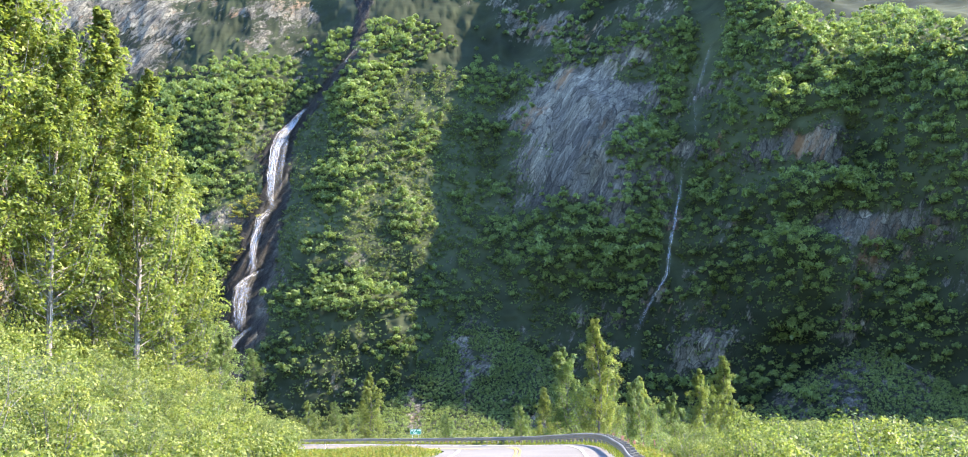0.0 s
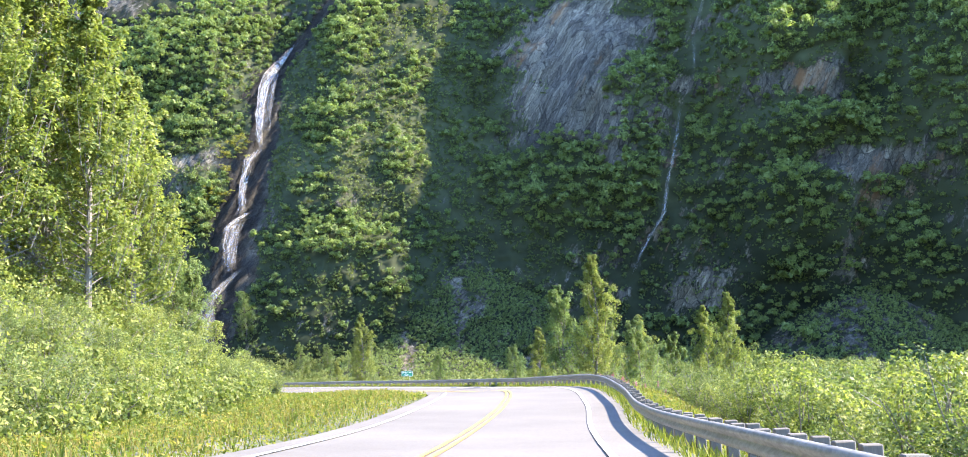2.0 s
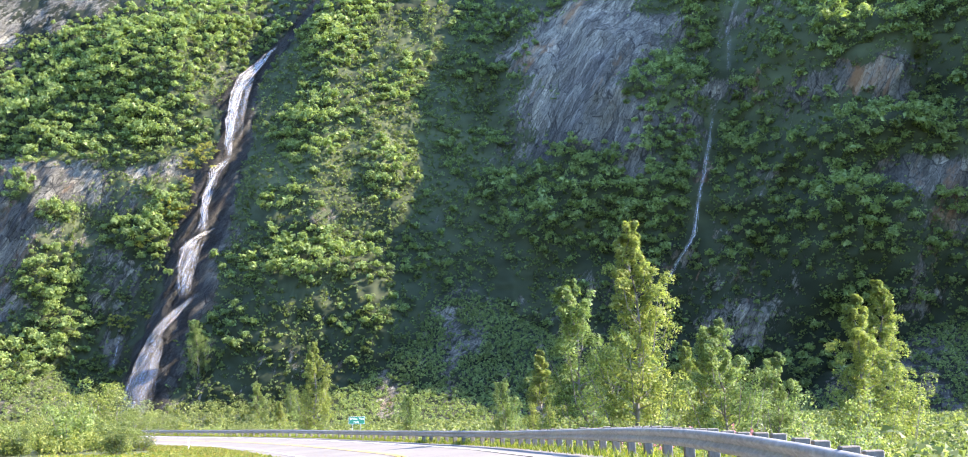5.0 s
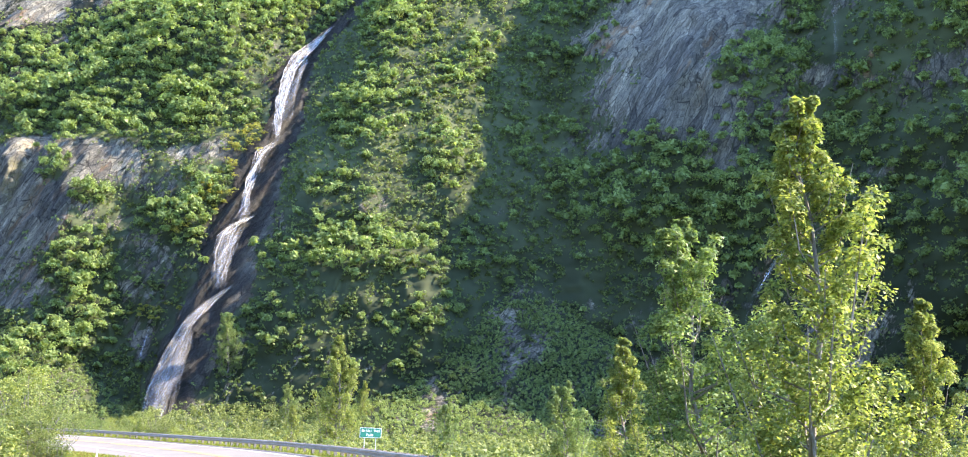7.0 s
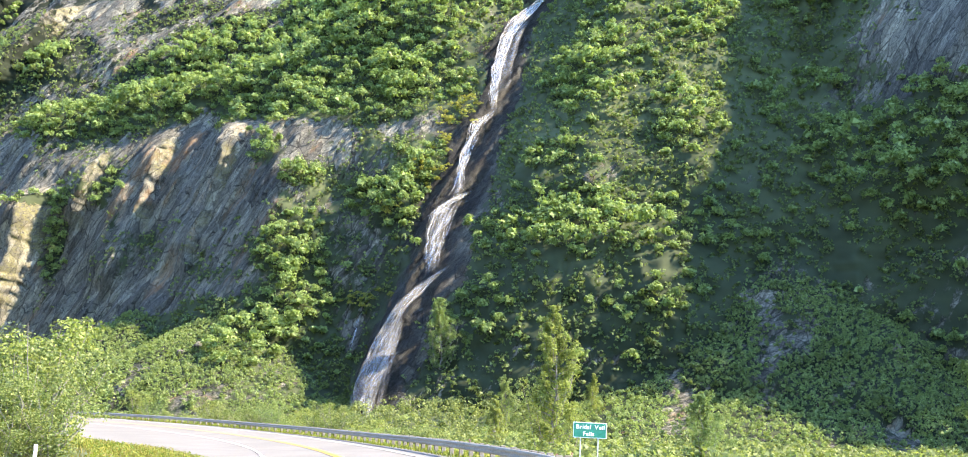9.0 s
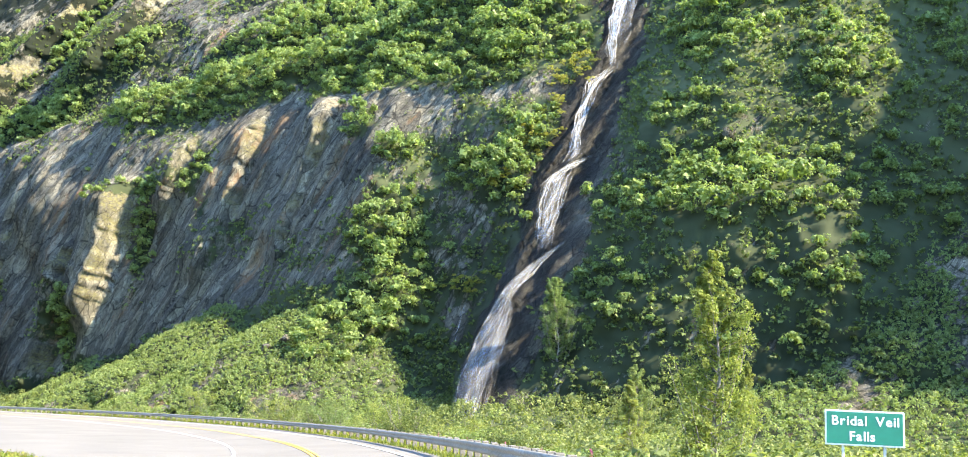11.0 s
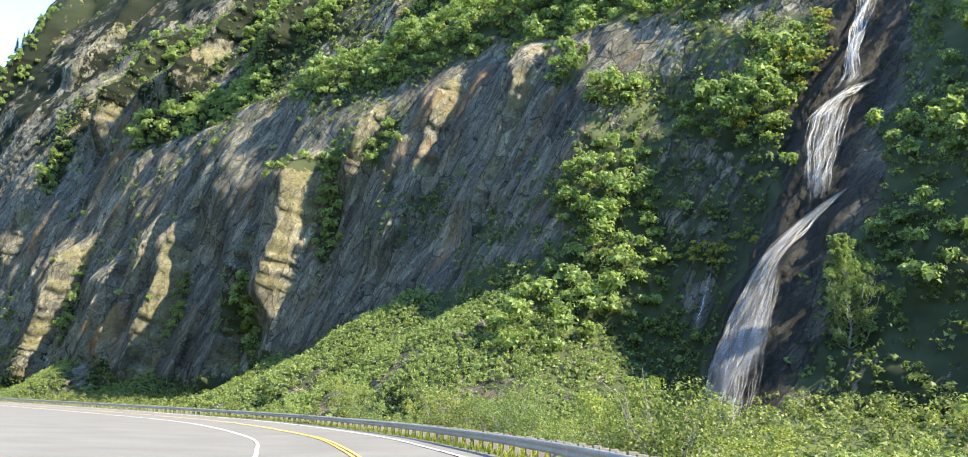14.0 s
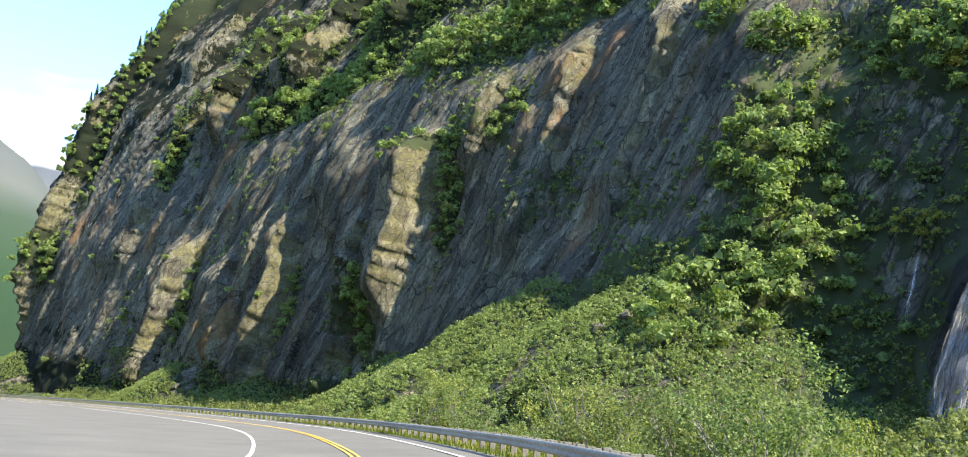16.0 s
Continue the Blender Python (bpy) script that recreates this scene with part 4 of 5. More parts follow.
def cottonwood(seed, height, spread, leaves, size, label, crown_from=0.12, leaf_mat=None):
    """A slender tree: a straight trunk, rising limbs that shorten to the tip, leaves in sprays along them."""
    rng = np.random.default_rng(seed)
    root = tagged(new("cottonwood_tree"), label, "tree", group="cottonwoods beside the road")
    bm = bmesh.new()
    trunk = [(rng.normal(0, 0.05) * k, rng.normal(0, 0.05) * k, -0.6 + (height + 0.6) * k / 8) for k in range(9)]
    tube(bm, trunk, 0.011 * height, 0.015, 8)
    part("trunk", bm, BARK, root, "pale grey bark")
    bm = bmesh.new()
    pts, out = [], []
    limbs = int(height * 5.0)
    per = max(4, leaves // (limbs * 5))
    for k in range(limbs):
        q = crown_from + (0.985 - crown_from) * (k + rng.uniform(0, 1)) / limbs
        base = np.array([np.interp(q * 8, range(9), [t[j] for t in trunk]) for j in range(3)])
        shape = min(1.0, (1 - q) * 1.3 + 0.05) * (0.7 + 0.6 * rng.uniform()) * (1.0 if q > 0.2 else 0.8 + q)
        a = k * 2.399 + rng.uniform(-0.5, 0.5)
        ln = spread * shape
        rise = rng.uniform(0.95, 1.75) * ln
        tip = base + np.array([math.cos(a) * ln, math.sin(a) * ln, rise])
        mid = base + np.array([math.cos(a) * ln * 0.68, math.sin(a) * ln * 0.68, rise * 0.25])
        tube(bm, [base, mid, tip], 0.05 * shape + 0.012, 0.006, 4)
        for j in range(5):
            f = rng.uniform(0.25, 1.05)
            c = base * (1 - f)**2 + 2 * mid * f * (1 - f) + tip * f**2 + rng.normal(0, 0.07 * ln, 3)
            r = 0.15 + 0.17 * ln
            p, o = blob_leaves(rng, c, (r, r, r * 1.1), per)
            pts.append(p), out.append(o)
    part("branchwork", bm, BARK, root)
    pts, out = np.vstack(pts), np.vstack(out)
    part_mesh("crown", mesh_of("crown", leaf_tris(rng, pts, out, size * 1.08), tris(len(pts)), leaf_mat or LEAF_POPLAR), root)
    return root


def put(ob, x, y, scale=1.0, turn=0.0, z=None, first=False, tall=1.0, lean=0.0):
    zz = float(ground_z(np.array([x]), np.array([y]))[0]) - 0.05 if z is None else z
    m = Matrix.LocRotScale((x, y, zz), Euler((radians(lean), 0, radians(turn))), (scale, scale, scale * tall))
    if first:
        ob.matrix_basis = m
        return ob
    return copy_thing(ob, m)


# cottonwoods beside the bend
tall = cottonwood(11, 13.5, 2.3, 36000, 0.10, "tall slender cottonwood with bright yellow-green leaves", 0.05)
put(tall, 10.4, 103.2, 1.13, 20, first=True)
slim = cottonwood(12, 11.0, 2.5, 30000, 0.095, "slender pale green cottonwood beside the road", 0.04, LEAF_WILLOW)
put(slim, 8.1, 111.9, 1.18, 75, first=True)
grove = cottonwood(13, 24.0, 4.0, 22000, 0.23, "tall leafy cottonwood on the roadside bank", 0.08)
put(grove, -25.0, 59, 0.95, 10, first=True)
for x, y, s, r in ((-21.5, 56.5, 0.84, 80), (-21.2, 63.0, 0.75, 250), (-29.0, 55.0, 1.15, 150), (-27.0, 65.0, 0.8, 200), (-31.0, 48.0, 1.15, 290), (-34.0, 61.0, 1.05, 40), (-24.0, 50.0, 0.8, 120), (-27.5, 43.0, 0.9, 20)):
    put(grove, x, y, s, r)
YOUNG = [(-22.0, 74, 0.8, 35), (-24.5, 78, 0.9, 145), (-20.3, 71, 0.55, 230), (13.3, 93.0, 0.66, 30), (15.5, 108, 0.62, 100), (5.8, 120.5, 0.60, 140), (13.0, 118, 0.70, 210), (17.5, 100, 0.55, 310), (3.2, 128, 0.55, 15), (-23.3, 192.3, 1.0, 60),
         (-27, 187, 0.45, 140), (18.0, 88, 0.6, 80), (22, 96, 0.7, 200), (-8, 172, 0.55, 10), (-40, 262, 0.6, 30), (-46, 258, 0.7, 90), (-33, 262, 0.6, 200), (20, 140, 0.7, 100)]
for x, y, s, r in YOUNG:
    put(slim if r % 20 else tall, x, y, s, r)
put(slim, -63.8, float(cliff_y(np.array([-62.8]), np.array([10.0]))[0]) + CLIFF_AT[1] - 1.2, 1.0, 75, z=9.6)

# shrubs near the road, each a thing of its own
near_kinds = [shrub(21, 5600, 0.095, LEAF_SHRUB, "leafy green alder shrub beside the road", height=4.0, spread=2.3),
              shrub(22, 5600, 0.09, LEAF_WILLOW, "pale grey-green willow shrub beside the road", height=3.6, spread=2.2, name="willow_shrub"),
              shrub(23, 5600, 0.095, LEAF_SHRUB, "dense green alder shrub on the bank", height=4.6, spread=2.4),
              shrub(24, 5600, 0.095, LEAF_POPLAR, "young yellow-green cottonwood shrub", height=4.2, spread=1.9, name="cottonwood_shrub"),
              shrub(25, 4600, 0.135, LEAF_SHRUB, "green alder shrub between the guardrail and the cliff", height=4.0, spread=2.3, coarse=True),
              shrub(26, 4600, 0.13, LEAF_WILLOW, "pale willow shrub between the guardrail and the cliff", height=3.6, spread=2.2, name="willow_shrub", coarse=True),
              shrub(27, 4600, 0.135, LEAF_TALUS, "bright green alder shrub below the cliff", height=4.4, spread=2.4, coarse=True)]
used = [False] * 7
rng = random.Random(8)
spots = []


def plant_shrub(x, y, s, kind=None):
    k = rng.choice((0, 0, 1, 2, 3)) if kind is None else kind
    if y > 100 and kind is None and not -95 < x < -42:
        k = 4 + k % 3
    put(near_kinds[k], x, y, s, rng.uniform(0, 360), first=not used[k], tall=rng.uniform(0.85, 1.15))
    used[k] = True
    spots.append((x, y))


def shrub_band(i0, i1, d0, d1, count, s0, s1, gap=1.6, skip=None):
    tries = made = 0
    while made < count and tries < count * 30:
        tries += 1
        i, d = rng.uniform(i0, i1), rng.uniform(d0, d1)
        p = lane_point(np.array([i]), np.array([d]))[0]
        if any((p[0] - a)**2 + (p[1] - b)**2 < gap * gap for a, b in spots) or (skip and skip(p[0], p[1])):
            continue
        plant_shrub(float(p[0]), float(p[1]), rng.uniform(s0, s1))
        made += 1


def sign_view(x, y):
    """The open strip through which the sign is seen from the road."""
    t = (y - 100) / 53.0
    return 0 <= t <= 1.02 and abs(x - (0 - 12.0 * t)) < 2.2 + 5.0 * (1 - t)


def river_view(x, y):
    """The open gravelly strip down which the river is seen from the road."""
    a = np.degrees(np.arctan2(x - 1.0, y - 15.2))
    return (a > 18.6) & (a < 25.0) & (np.hypot(x - 1.0, y - 15.2) > 40) & (np.hypot(x - 1.0, y - 15.2) < 114)


S = lambda x, y: station_near(x, y)
shrub_band(S(-2, 14), S(2, 62), 10.0, 20, 40, 0.8, 1.15, 1.9, river_view)
shrub_band(S(2, 62), S(-3, 104), 9.5, 22, 34, 0.6, 0.9, 2.0, river_view)
for px, py, ps, pk in ((4.9, 104.5, 0.75, 1), (6.2, 101, 0.8, 1), (7.6, 104, 0.85, 0), (9.0, 100.3, 0.8, 1), (10.7, 101.5, 0.85, 1), (12.2, 99.5, 0.8, 0), (13.6, 102.5, 0.9, 1), (8.2, 108, 0.85, 1), (11.2, 107, 0.9, 0), (15.2, 105, 0.9, 2), (6.0, 109, 0.8, 1), (4.2, 112, 0.75, 1)):
    plant_shrub(px, py, ps, pk)
shrub_band(S(-3, 104), S(-24, 150), 10, 26, 30, 0.45, 0.85, 2.2, sign_view)
shrub_band(S(-24, 150), S(-60, 197), 8.5, 24, 70, 0.8, 1.15, 1.8)
shrub_band(S(-60, 197), S(-130, 248), 8.0, 20, 70, 0.85, 1.3, 1.8)
shrub_band(S(-2, 14), S(2, 62), -20, -12.5, 30, 0.65, 1.0, 1.9)
shrub_band(S(2, 62), S(1, 78), -28, -18.5, 14, 0.7, 1.15, 2.2)
for px, py, ps, pk in ((-27.5, 129.5, 0.8, 0), (-28.5, 131.5, 0.9, 2), (-30, 130, 0.9, 0), (-31.5, 132.5, 1.0, 2), (-30, 134, 1.5, 2), (-27, 131, 1.2, 0), (-33.5, 138, 1.6, 3), (-34, 131, 1.5, 0), (-37, 141, 1.4, 2), (55, 132, 1.5, 0), (60, 136, 1.6, 2), (66, 131, 1.4, 0), (50, 143, 1.3, 1), (63, 143, 1.5, 3)):
    plant_shrub(px, py, ps, pk)
shrub_band(S(-8, 122), S(-20, 146), -22, -13, 12, 0.9, 1.5, 2.2)


# ---- joined plant cover ----
def scatter_leaves(rng, centres, radii, per, size, lobes=9):
    """Lumpy crowns round many centres at once: every crown is made of smaller leafy balls."""
    n = len(centres)
    sub = rng.normal(0, 1, (n, lobes, 3))
    sub /= np.linalg.norm(sub, axis=2)[..., None]
    sub[..., 2] = np.where(sub[..., 2] < -0.45, -sub[..., 2], sub[..., 2])
    sub *= rng.uniform(0.35, 0.85, (n, lobes, 1))
    ball = rng.uniform(0.20, 0.42, (n, lobes))
    d = rng.normal(0, 1, (n, per, 3))
    d /= np.linalg.norm(d, axis=2)[..., None]
    d[..., 2] = np.where(d[..., 2] < -0.6, -d[..., 2], d[..., 2])
    pick = rng.integers(0, lobes, (n, per))
    at = np.take_along_axis(sub, pick[..., None].repeat(3, 2), 1)
    r = np.take_along_axis(ball, pick, 1)[..., None]
    p = centres[:, None, :] + (at + d * r * rng.uniform(0.75, 1.05, (n, per, 1))) * radii[:, None, :]
    nrm = d + np.array([0, -0.15, 0.22])
    sizes = np.repeat(np.broadcast_to(size, (n,)), per)
    return leaf_tris(rng, p.reshape(-1, 3), nrm.reshape(-1, 3), sizes)


def bushy(x, z):
    """How likely a shrub has taken root at a spot of the face."""
    ragged = fbm(x / 7.5, z / 6.0, 3, 6)
    g = 0 * x + 0.05 * smooth(-124, -104, x) + 0.10 * smooth(-5, 10, x) + 0.02
    for cx, cz, hw, hh, k in THICK_A + THICK_B:
        g = g + 0.95 * k * np.exp(-((x - cx) / hw)**2 - ((z - cz - 0.15 * (x - cx) * (cx < -140)) / hh)**2) * (0.25 + 1.5 * ragged)
    near = np.abs(x - np.interp(z, FALL_Z, FALL_X) - 0.5) < np.interp(z, [0, 40, 100], [6.5, 5, 3.2])
    g = g + 0.5 * smooth(0.50, 0.64, fbm(x / 10, z / 8, 3, 8)) * smooth(-20, 5, x)
    for bx, bz, hw, hh in ((30, 90, 12, 25), (89, 73, 13, 5), (97, 47, 12, 4)):
        g = g - 1.2 * np.exp(-((x - bx) / hw)**2 - ((z - bz) / hh)**2)
    thread = np.abs(x - np.interp(z, [6, 23, 30, 39, 49, 60, 72, 94, 112], [39, 40, 44, 50, 52, 55.5, 59.5, 64.5, 71])) < 3.6
    return np.where(near | thread, 0, g)


def cliff_thickets():
    rng = np.random.default_rng(31)
    cx, cz = rng.uniform(-440, 130, 170000), rng.uniform(-2, 150, 170000)
    g = bushy(cx, cz)
    keep = (rng.uniform(0, 1, len(g)) < np.where(g > 0.30, np.clip((g - 0.22) * 2.2, 0, 1), 0.05 * g))
    cx, cz, g = cx[keep], cz[keep], g[keep]
    keep = (cliff_y(cx, cz) < talus_y(cx, cz) - 0.02) | (g > 0.75)
    cx, cz, g = cx[keep], cz[keep], g[keep]
    sel = apart(rng, cx, cz, 2.25)[:3300]
    cx, cz, g = cx[sel], cz[sel], g[sel]
    r = (1.15 + 1.5 * rng.uniform(0, 1, len(cx))**1.4) * np.clip(0.55 + 0.55 * g, 0.6, 1.15)
    out = 0.7 * r + 3.0 * np.clip(g - 0.45, 0, 0.9) * rng.uniform(0.2, 1, len(cx))
    mid = np.stack([cx, cliff_y(cx, cz) - out, cz + 0.45 * out], 1)
    v = scatter_leaves(rng, mid, np.stack([1.1 * r, r, 0.9 * r], 1), 225, 0.16 + 0.09 * r, 14)
    fill = scatter_leaves(rng, mid, np.stack([0.85 * r, 0.8 * r, 0.7 * r], 1), 40, 0.42 + 0.22 * r, 8)
    ob = new("alder_thicket", mesh_of("alder_thicket", v, tris(len(v) // 3), LEAF_CLIFF))
    ob.location = CLIFF_AT
    tagged(part_mesh("inner_leaves", mesh_of("inner_leaves", fill, tris(len(fill) // 3), LEAF_CLIFF), ob, "shaded leaves inside the crowns"), kind="stuff")
    tagged(ob, "dense green alder thicket clinging to ledges of the cliff", "shrubs", kind="stuff")


def talus_scrub():
    """Low scrub over the fans of fallen rock."""
    rng = np.random.default_rng(37)
    cx, cz = rng.uniform(-420, 120, 90000), rng.uniform(-3, 26, 90000)
    on_fan = talus_y(cx, cz) <= cliff_y(cx, cz) + 0.01
    gap = fbm(cx / 6, cz / 9, 3, 29) > 0.36
    cx, cz = cx[on_fan & gap], cz[on_fan & gap]
    cy = cliff_y(cx, cz)
    sel = apart(rng, cx, cy + 1.3 * cz, 0.85)[:7200]
    cx, cy, cz = cx[sel], cy[sel], cz[sel]
    r = rng.uniform(0.5, 1.05, len(cx))
    v = scatter_leaves(rng, np.stack([cx, cy - 0.25 * r, cz + 0.35 * r], 1), np.stack([r, r, r], 1), 62, 0.12 + 0.11 * r, 6)
    ob = new("talus_scrub", mesh_of("talus_scrub", v, tris(len(v) // 3), LEAF_TALUS))
    ob.location = CLIFF_AT
    tagged(ob, "low bright green scrub covering the fans of fallen rock", "shrubs", kind="stuff")


def cliff_herbs():
    rng = np.random.default_rng(32)
    cx, cz = rng.uniform(-340, 125, 130000), rng.uniform(-2, 122, 130000)
    g = cover(cx, cz)
    keep = rng.uniform(0, 1, len(g)) < np.clip((g - 0.22) * 1.3, 0, 0.95) * smooth(0.20, 0.42, fbm(cx / 5, cz / 4, 3, 77)) * (np.abs(cx - np.interp(cz, [20, 30, 39, 49, 60, 72, 112], [40, 44, 50, 52, 55.5, 59.5, 71])) > 1.6)
    cx, cz = cx[keep][:30000], cz[keep][:30000]
    r = rng.uniform(0.3, 0.95, len(cx))
    v = scatter_leaves(rng, np.stack([cx, cliff_y(cx, cz) - 0.35 - 0.4 * r, cz], 1), np.stack([1.2 * r, r, r], 1), 13, 0.22 + 0.30 * r, 4)
    ob = new("cliff_herbs", mesh_of("cliff_herbs", v, tris(len(v) // 3), LEAF_HERB))
    ob.location = CLIFF_AT
    tagged(ob, "low green herbs and ferns growing on the rock face", "herbs", kind="stuff")


def yellow_moss():
    """Cushions of yellow-green moss in the spray beside the fall."""
    rng = np.random.default_rng(35)
    c = np.vstack([np.stack([x + rng.normal(0, hw, n), z + rng.normal(0, hh, n)], 1) for x, z, hw, hh, n in ((-75, 70, 2.2, 2.4, 34), (-79, 53, 2.4, 1.8, 30), (-77, 61, 1.4, 1.6, 12), (-84, 44, 2.6, 1.4, 14), (-90, 24, 3.2, 1.2, 18))])
    cx, cz = c[:, 0], c[:, 1]
    r = rng.uniform(0.5, 1.1, len(cx))
    v = scatter_leaves(rng, np.stack([cx, cliff_y(cx, cz) - 0.9, cz], 1), np.stack([1.3 * r, r, 0.8 * r], 1), 150, 0.15 + 0.05 * r, 7)
    ob = new("moss_cushions", mesh_of("moss_cushions", v, tris(len(v) // 3), LEAF_MOSS))
    ob.location = CLIFF_AT
    tagged(ob, "yellow-green moss cushions on wet rock beside the waterfall", "moss", kind="stuff")


def valley_thicket():
    """The shrubs between the guardrail and the foot of the cliff."""
    rng = np.random.default_rng(33)
    x, y = rng.uniform(-330, 64, 60000), rng.uniform(0, 345, 60000)
    i, d = road_frame(x, y)
    foot = np.interp(x, CX, C_FOOT)
    river = np.abs(x - np.interp(y, RIVER_Y, RIVER_X)) < np.where(y > 136, 14, 7.5)
    keep = (d > 13) & (y < foot + 4) & ~((river) & (y < 158))
    t = (y - 100) / 53.0
    keep &= ~((t >= 0) & (t <= 1.1) & (np.abs(x + 12.5 * t) < 3 + 5 * (1 - t)))
    keep &= ~river_view(x, y)
    x, y, d = x[keep], y[keep], d[keep]
    cell = {}
    for a, b, c in zip(x, y, d):
        cell.setdefault((int(a / 2.2), int(b / 2.3)), (a, b, c))
    got = np.array(list(cell.values()))
    rng.shuffle(got)
    got = got[:5600]
    x, y, d = got.T
    r = rng.uniform(1.1, 2.0, len(x))
    z = ground_z(x, y) + r * 0.75
    v = scatter_leaves(rng, np.stack([x, y, z], 1), np.stack([r, r, r * 1.05], 1), 115, 0.29)
    ob = new("willow_thicket", mesh_of("willow_thicket", v, tris(len(v) // 3), LEAF_SHRUB))
    tagged(ob, "thick green willow and alder scrub below the cliff", "shrubs", kind="stuff")


def grass_verge():
    rng = np.random.default_rng(34)
    for name, material, bands, label in (
            ("verge_grass", GRASS, ((S(-2, 8), S(-36, 170), -10, -4.6, 24000), (S(-2, 8), S(-8, 120), -17, -9, 22000), (S(-4, -10), S(-130, 248), 5.3, 9.6, 32000), (S(-4, -10), S(-130, 248), 4.85, 5.6, 20000)), "yellow-green roadside grass and herbs"),
            ("seeding_grass", GRASS_DRY, ((S(0, 10), S(-36, 170), -11, -4.8, 12000), (S(-4, 0), S(-130, 248), 6.2, 9.6, 16000)), "tall reddish seeding grass on the verge")):
        vs = []
        for i0, i1, d0, d1, n in bands:
            i, d = rng.uniform(i0, i1, n), rng.uniform(d0, d1, n)
            if d1 < 0:
                d = d - np.maximum(paved_left(i) - 4.5, 0)
            p = lane_point(i, d)
            p[:, 2] = ground_z(p[:, 0], p[:, 1])
            h = rng.uniform(0.10, 0.34, n) * (1.3 if material is GRASS_DRY else 1.0) * np.clip(0.55 + 0.4 * np.minimum(np.abs(d - d0), np.abs(d - d1)), 0.55, 1)
            h = h * (1.7 if d1 - d0 < 1 else 1.0)
            a = rng.uniform(0, math.tau, n)
            w = (0.028 if material is GRASS else 0.02) + 0.045 * h
            side = np.stack([np.cos(a) * w, np.sin(a) * w, 0 * a], 1)
            tip = np.stack([rng.normal(0, 0.35, n) * h, rng.normal(0, 0.35, n) * h, h], 1)
            vs.append(np.stack([p - side * 0.5, p + side * 0.5, p + tip * 0.6 + side * 0.6, p + tip], 1).reshape(-1, 3))
        v = np.vstack(vs)
        tagged(new(name, mesh_of(name, v, quads(len(v) // 4), material)), label, "grass", kind="stuff")


def verge_herbs():
    """Broad-leaved weeds between the blades, turning yellow and rusty in places."""
    rng = np.random.default_rng(38)
    pts = []
    for i0, i1, d0, d1, n in ((S(-2, 8), S(-36, 170), -10, -4.7, 24000), (S(-2, 8), S(-8, 120), -18, -9, 36000), (S(-4, -10), S(-130, 248), 5.5, 9.8, 42000)):
        i, d = rng.uniform(i0, i1, n), rng.uniform(d0, d1, n)
        if d1 < 0:
            d = d - np.maximum(paved_left(i) - 4.5, 0)
        p = lane_point(i, d)
        p[:, 2] = ground_z(p[:, 0], p[:, 1]) + rng.uniform(0.02, 0.28, n) * (0.4 + 1.2 * fbm(p[:, 0] / 1.5, p[:, 1] / 1.5, 2, 39))
        pts.append(p)
    p = np.vstack(pts)
    v = leaf_tris(rng, p, np.tile(np.array([0, 0, 0.8]), (len(p), 1)), 0.10)
    tagged(new("verge_herbs", mesh_of("verge_herbs", v, tris(len(p)), LEAF_WEED)), "low weeds turning yellow and rusty on the road verge", "weeds", kind="stuff")


def bank_thicket():
    """The undergrowth of the bank inside the bend."""
    rng = np.random.default_rng(36)
    x, y = rng.uniform(-50, 2, 20000), rng.uniform(-20, 155, 20000)
    i, d = road_frame(x, y)
    keep = (d > -36) & (d < -np.interp(y, [0, 50, 70, 106], [10.0, 11.5, 16.0, 18.0])) & (y < 84) | (d > -32) & (d < -13) & (y > 118) & (y < 148)
    cell = {}
    for a, b, c in zip(x[keep], y[keep], d[keep]):
        cell.setdefault((int(a / 1.25), int(b / 1.25)), (a, b, c))
    x, y, d = np.array(list(cell.values())).T
    r = rng.uniform(0.55, 1.25, len(x)) * np.clip(0.7 + (-d - 8) * 0.08, 0.6, 1.25)
    z = ground_z(x, y) + r * 0.6
    v = scatter_leaves(rng, np.stack([x, y, z], 1), np.stack([r, r, r * 1.15], 1), 105, 0.14)
    tagged(new("bank_undergrowth", mesh_of("bank_undergrowth", v, tris(len(v) // 3), LEAF_POPLAR)), "dense yellow-green undergrowth covering the roadside bank", "shrubs", kind="stuff")


bank_thicket()
cliff_thickets()
talus_scrub()
cliff_herbs()
yellow_moss()
valley_thicket()
grass_verge()
verge_herbs()


# ---- far mountain ----
def far_mountain(name, label, az0, az1, dist, crest, seed):
    """A ridge seen up the valley, bent round the bend of the road; crest gives its rise for each bearing."""
    U, V = np.meshgrid(np.linspace(0, 1, 110), np.linspace(0, 1, 46), indexing="ij")
    az = np.radians(az0 + (az1 - az0) * U)
    far = dist * (0.55 + 0.45 * V)
    top = np.interp(np.degrees(az), *zip(*crest)) * (1 + 0.06 * (fbm(U * 22, V * 0, 4, seed) - 0.5))
    z = -20 + dist * np.tan(np.radians(top)) * V**1.15 + 0.05 * dist * (fbm(U * 14, V * 7, 5, seed + 1) - 0.5) * V * (1.15 - V)
    me = mesh_of(name, np.stack([-47 - far * np.sin(az), 184 + far * np.cos(az), z], -1).reshape(-1, 3), grid_faces(110, 46)[:, ::-1], MOUNTAIN)
    tagged(new(name, me), label, "mountain", kind="structure")


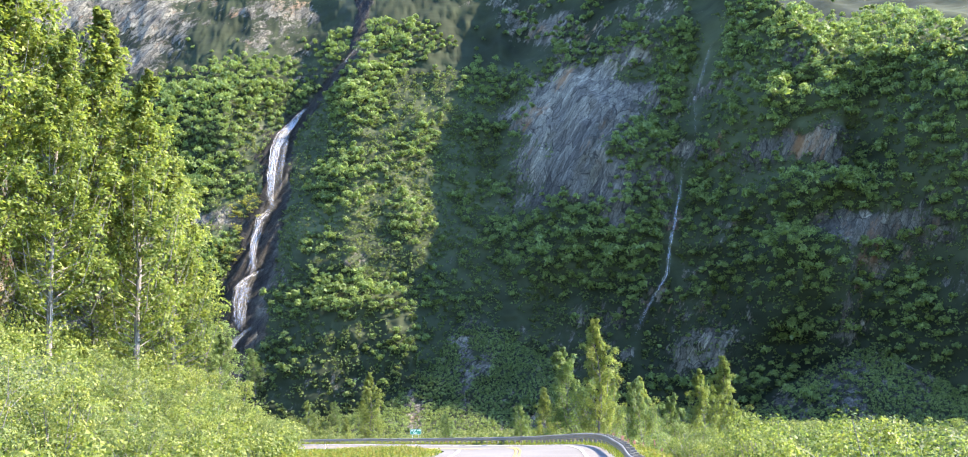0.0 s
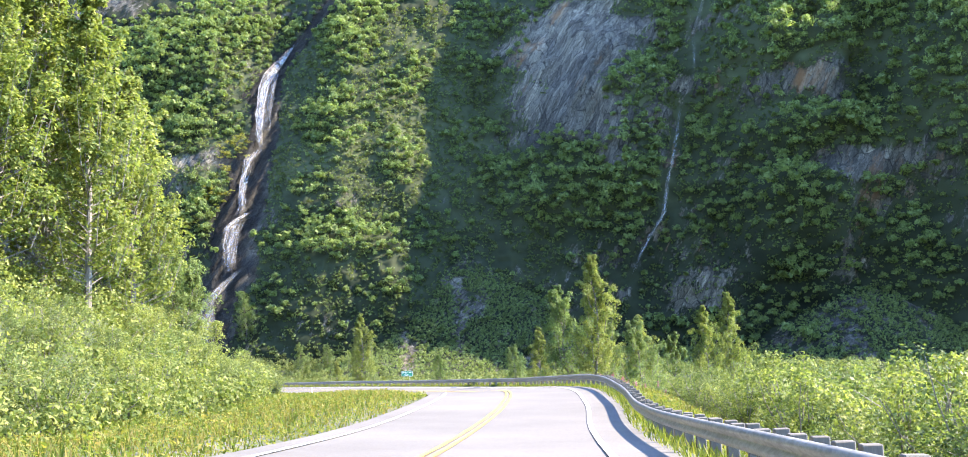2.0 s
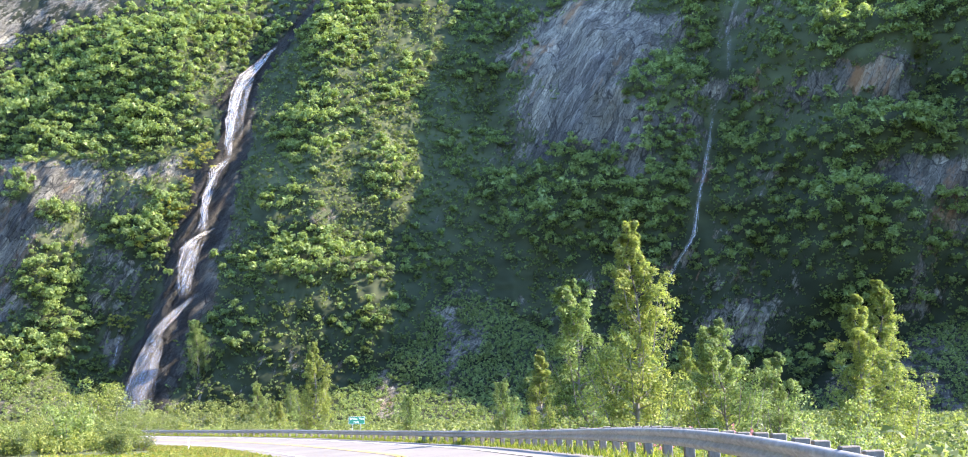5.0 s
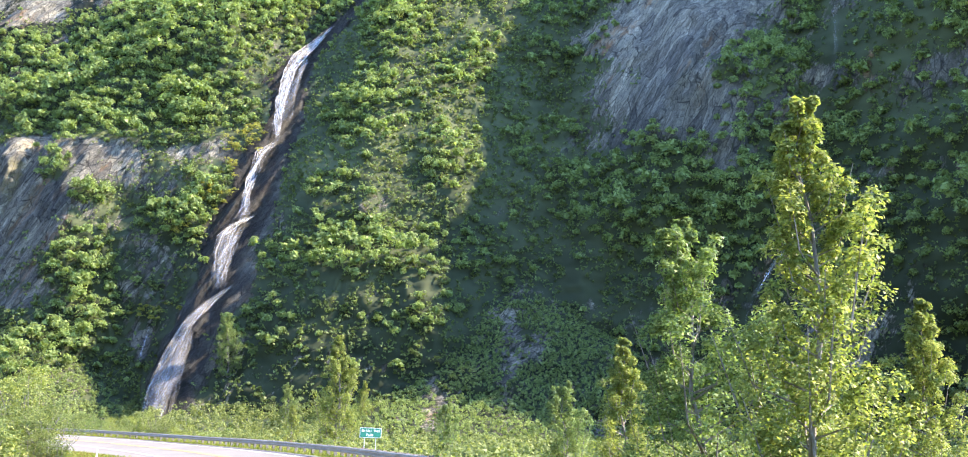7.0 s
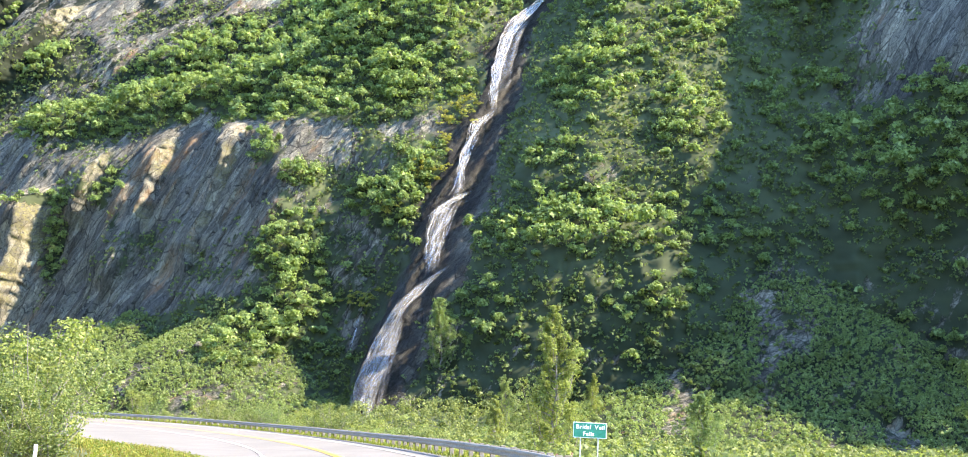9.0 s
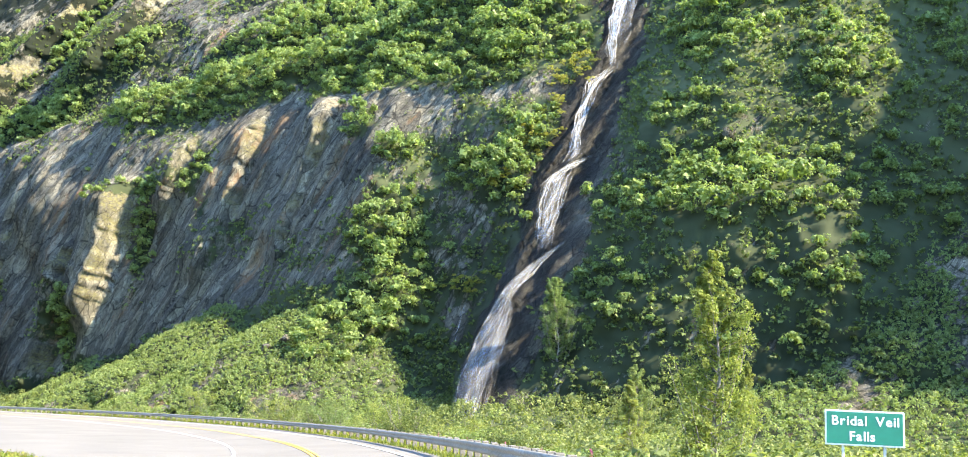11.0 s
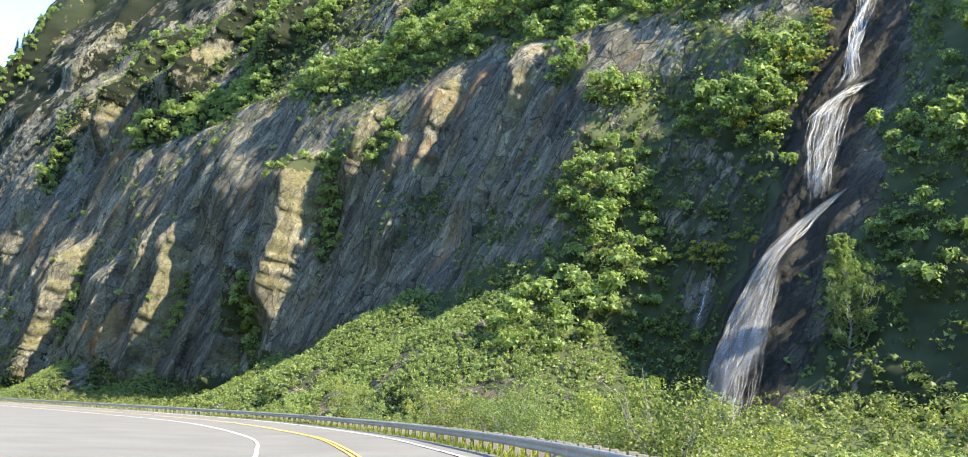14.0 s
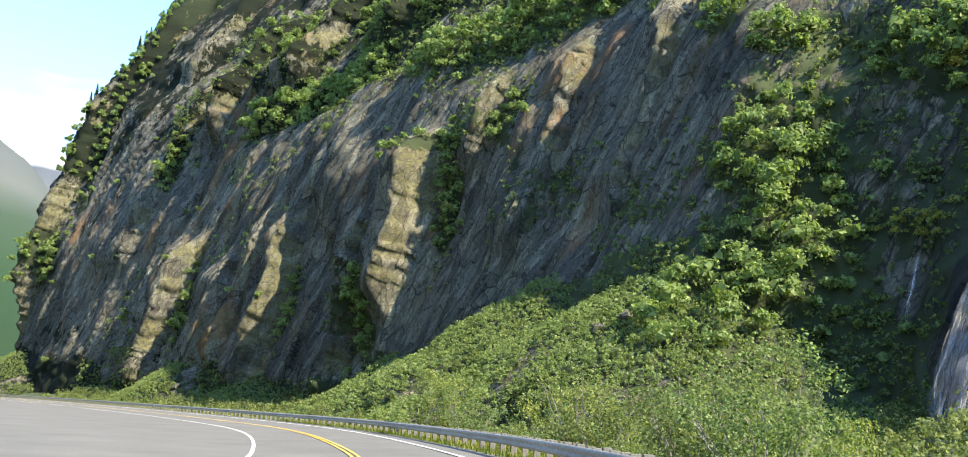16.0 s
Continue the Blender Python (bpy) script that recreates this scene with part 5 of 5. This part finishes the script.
far_mountain("backdrop_mountain", "distant mountain with grey crags above green slopes", 56, 92, 2400, [(56, 3), (63, 7.5), (66.3, 10.7), (67.4, 12.1), (68.9, 13.1), (74, 16.5), (84, 15), (92, 12)], 101)
far_mountain("backdrop_ridge", "far bluish ridge with patches of snow", 54, 82, 3900, [(54, 10), (62, 12.2), (67.5, 12.6), (72, 12), (82, 9)], 111)


# ---- spruces on the skyline ----
def spruce(seed, height, label):
    rng = np.random.default_rng(seed)
    root = tagged(new("spruce_tree"), label, "tree", group="spruces on the cliff edge")
    bm = bmesh.new()
    tube(bm, [(0, 0, -0.6), (0.03, 0.02, height * 0.5), (0, 0, height)], 0.14, 0.02, 6)
    part("trunk", bm, BARK, root)
    n = 900
    q = rng.uniform(0.08, 1, n)
    a = rng.uniform(0, math.tau, n)
    rad = (1 - q) * 0.24 * height * (0.55 + 0.45 * np.abs(np.sin(q * 22))) * rng.uniform(0.3, 1, n) + 0.05
    p = np.stack([np.cos(a) * rad, np.sin(a) * rad, q * height - 0.25 * rad], 1)
    o = np.stack([np.cos(a), np.sin(a), 0.4 + 0 * a], 1)
    part_mesh("crown", mesh_of("crown", leaf_cards(rng, p, o, 0.42, 0.4), quads(n), LEAF_SPRUCE), root)
    return root


tree = spruce(41, 6.0, "small dark spruce on the edge of the cliff")
first_tree = True
rs = random.Random(12)
for k in range(16):
    z = rs.uniform(100, 186)
    x = -396 + rs.uniform(-9, 5)
    y = float(cliff_y(np.array([x]), np.array([z]))[0])
    put(tree, x + CLIFF_AT[0], y + CLIFF_AT[1] - 0.2, rs.uniform(0.6, 1.2), rs.uniform(0, 360), z=z + CLIFF_AT[2] - 0.4, first=first_tree)
    first_tree = False


# ---- rocks ----
def boulder(name, label, size, seed, category="rock", cells=18, material=None):
    """A broken block: a ball cut by slanting planes, then roughened."""
    rng = np.random.default_rng(seed)
    bm = bmesh.new()
    bmesh.ops.create_icosphere(bm, subdivisions=3 if cells < 30 else 4, radius=1.0)
    cuts = rng.normal(0, 1, (9, 3))
    cuts /= np.linalg.norm(cuts, axis=1)[:, None]
    for v in bm.verts:
        p = np.array(v.co)
        for c in cuts:
            over = p @ c - 0.62
            if over > 0:
                p = p - c * over * 0.92
        p = p * (1 + 0.09 * noise.noise(Vector(p * 3 + seed)) + 0.05 * noise.noise(Vector(p * 8)))
        v.co = (p[0] * size[0], p[1] * size[1], p[2] * size[2])
    root = tagged(new(name), label, category, group="rocks on the slope" if name == "boulder" else "")
    part("stone", bm, material or STONE, root)
    return root


outcrop = boulder("rock_outcrop", "grey rock outcrop standing among the roadside trees", (5.5, 7.0, 11.0), 5, "rock outcrop", 40, ROCK)
outcrop.matrix_basis = pose(-33.5, 56, 12, 0, -8, 20)
block = boulder("boulder", "broken grey boulder lying on the scrubby talus slope", (1.6, 1.3, 1.0), 6, material=ROCK)
rb = random.Random(3)
for k, (x, z, sc) in enumerate(((-118, 13, 1.0), (-120.5, 11.5, 0.7), (-161, 16, 0.6), (-146, 20, 0.7), (-144, 18.5, 0.5), (-309, 3.5, 0.9), (-303, 2.5, 0.6), (-264, 4, 0.8), (-268, 6, 0.6), (-258, 3, 0.5))):
    y = float(cliff_y(np.array([x]), np.array([z]))[0])
    m = Matrix.LocRotScale((x + CLIFF_AT[0], y + CLIFF_AT[1] - 0.5 * sc, z + CLIFF_AT[2] + 0.3 * sc), Euler((rb.uniform(-0.4, 0.4), rb.uniform(-0.4, 0.4), rb.uniform(0, 6))), (sc, sc, sc * rb.uniform(0.7, 1.1)))
    if k:
        copy_thing(block, m)
    else:
        block.matrix_basis = m


# ---- fireweed ----
def fireweed():
    rng = np.random.default_rng(51)
    n = 130
    i, d = rng.uniform(S(1, 55), S(-60, 197), n), rng.uniform(6.4, 9.6, n)
    near = rng.uniform(0, 1, n) < 0.35
    i[near] = rng.uniform(S(1, 62), S(0, 95), near.sum())
    p = lane_point(i, d)
    p[:, 2] = ground_z(p[:, 0], p[:, 1])
    h = rng.uniform(0.5, 0.95, n)
    stalk, petals, green = [], [], []
    for q, a in zip(p, h):
        k = 26
        t = rng.uniform(0.55, 1, k)
        petals.append(np.stack([q[0] + rng.normal(0, 0.05, k) * (1.3 - t), q[1] + rng.normal(0, 0.05, k) * (1.3 - t), q[2] + a * t], 1))
        t = rng.uniform(0.1, 0.6, 22)
        green.append(np.stack([q[0] + rng.normal(0, 0.09, 22), q[1] + rng.normal(0, 0.09, 22), q[2] + a * t], 1))
    petals, green = np.vstack(petals), np.vstack(green)
    root = tagged(new("fireweed"), "pink fireweed spikes among the verge grass", "flowers", kind="stuff")
    part_mesh("flower_spikes", mesh_of("flower_spikes", leaf_cards(rng, petals, rng.normal(0, 1, petals.shape), 0.075), quads(len(petals)), FLOWER), root)
    part_mesh("leafy_stalks", mesh_of("leafy_stalks", leaf_cards(rng, green, rng.normal(0, 1, green.shape) + (0, 0, 1), 0.16, 0.25), quads(len(green)), LEAF_POPLAR), root)


fireweed()


# ---- marker post ----
marker = tagged(new("marker_post"), "slim white roadside marker post in the grass", "marker post")
bm = bmesh.new()
box(bm, 0, 0, 0.4, 0.09, 0.025, 1.3, 0.006)
part("blade", bm, SIGN_W, marker)
bm = bmesh.new()
box(bm, 0, -0.015, 0.9, 0.07, 0.006, 0.12, 0.002)
part("reflector", bm, SIGN_P, marker, "small grey reflector")
put(marker, -20.7, 122.9, 1.0, 40, first=True)
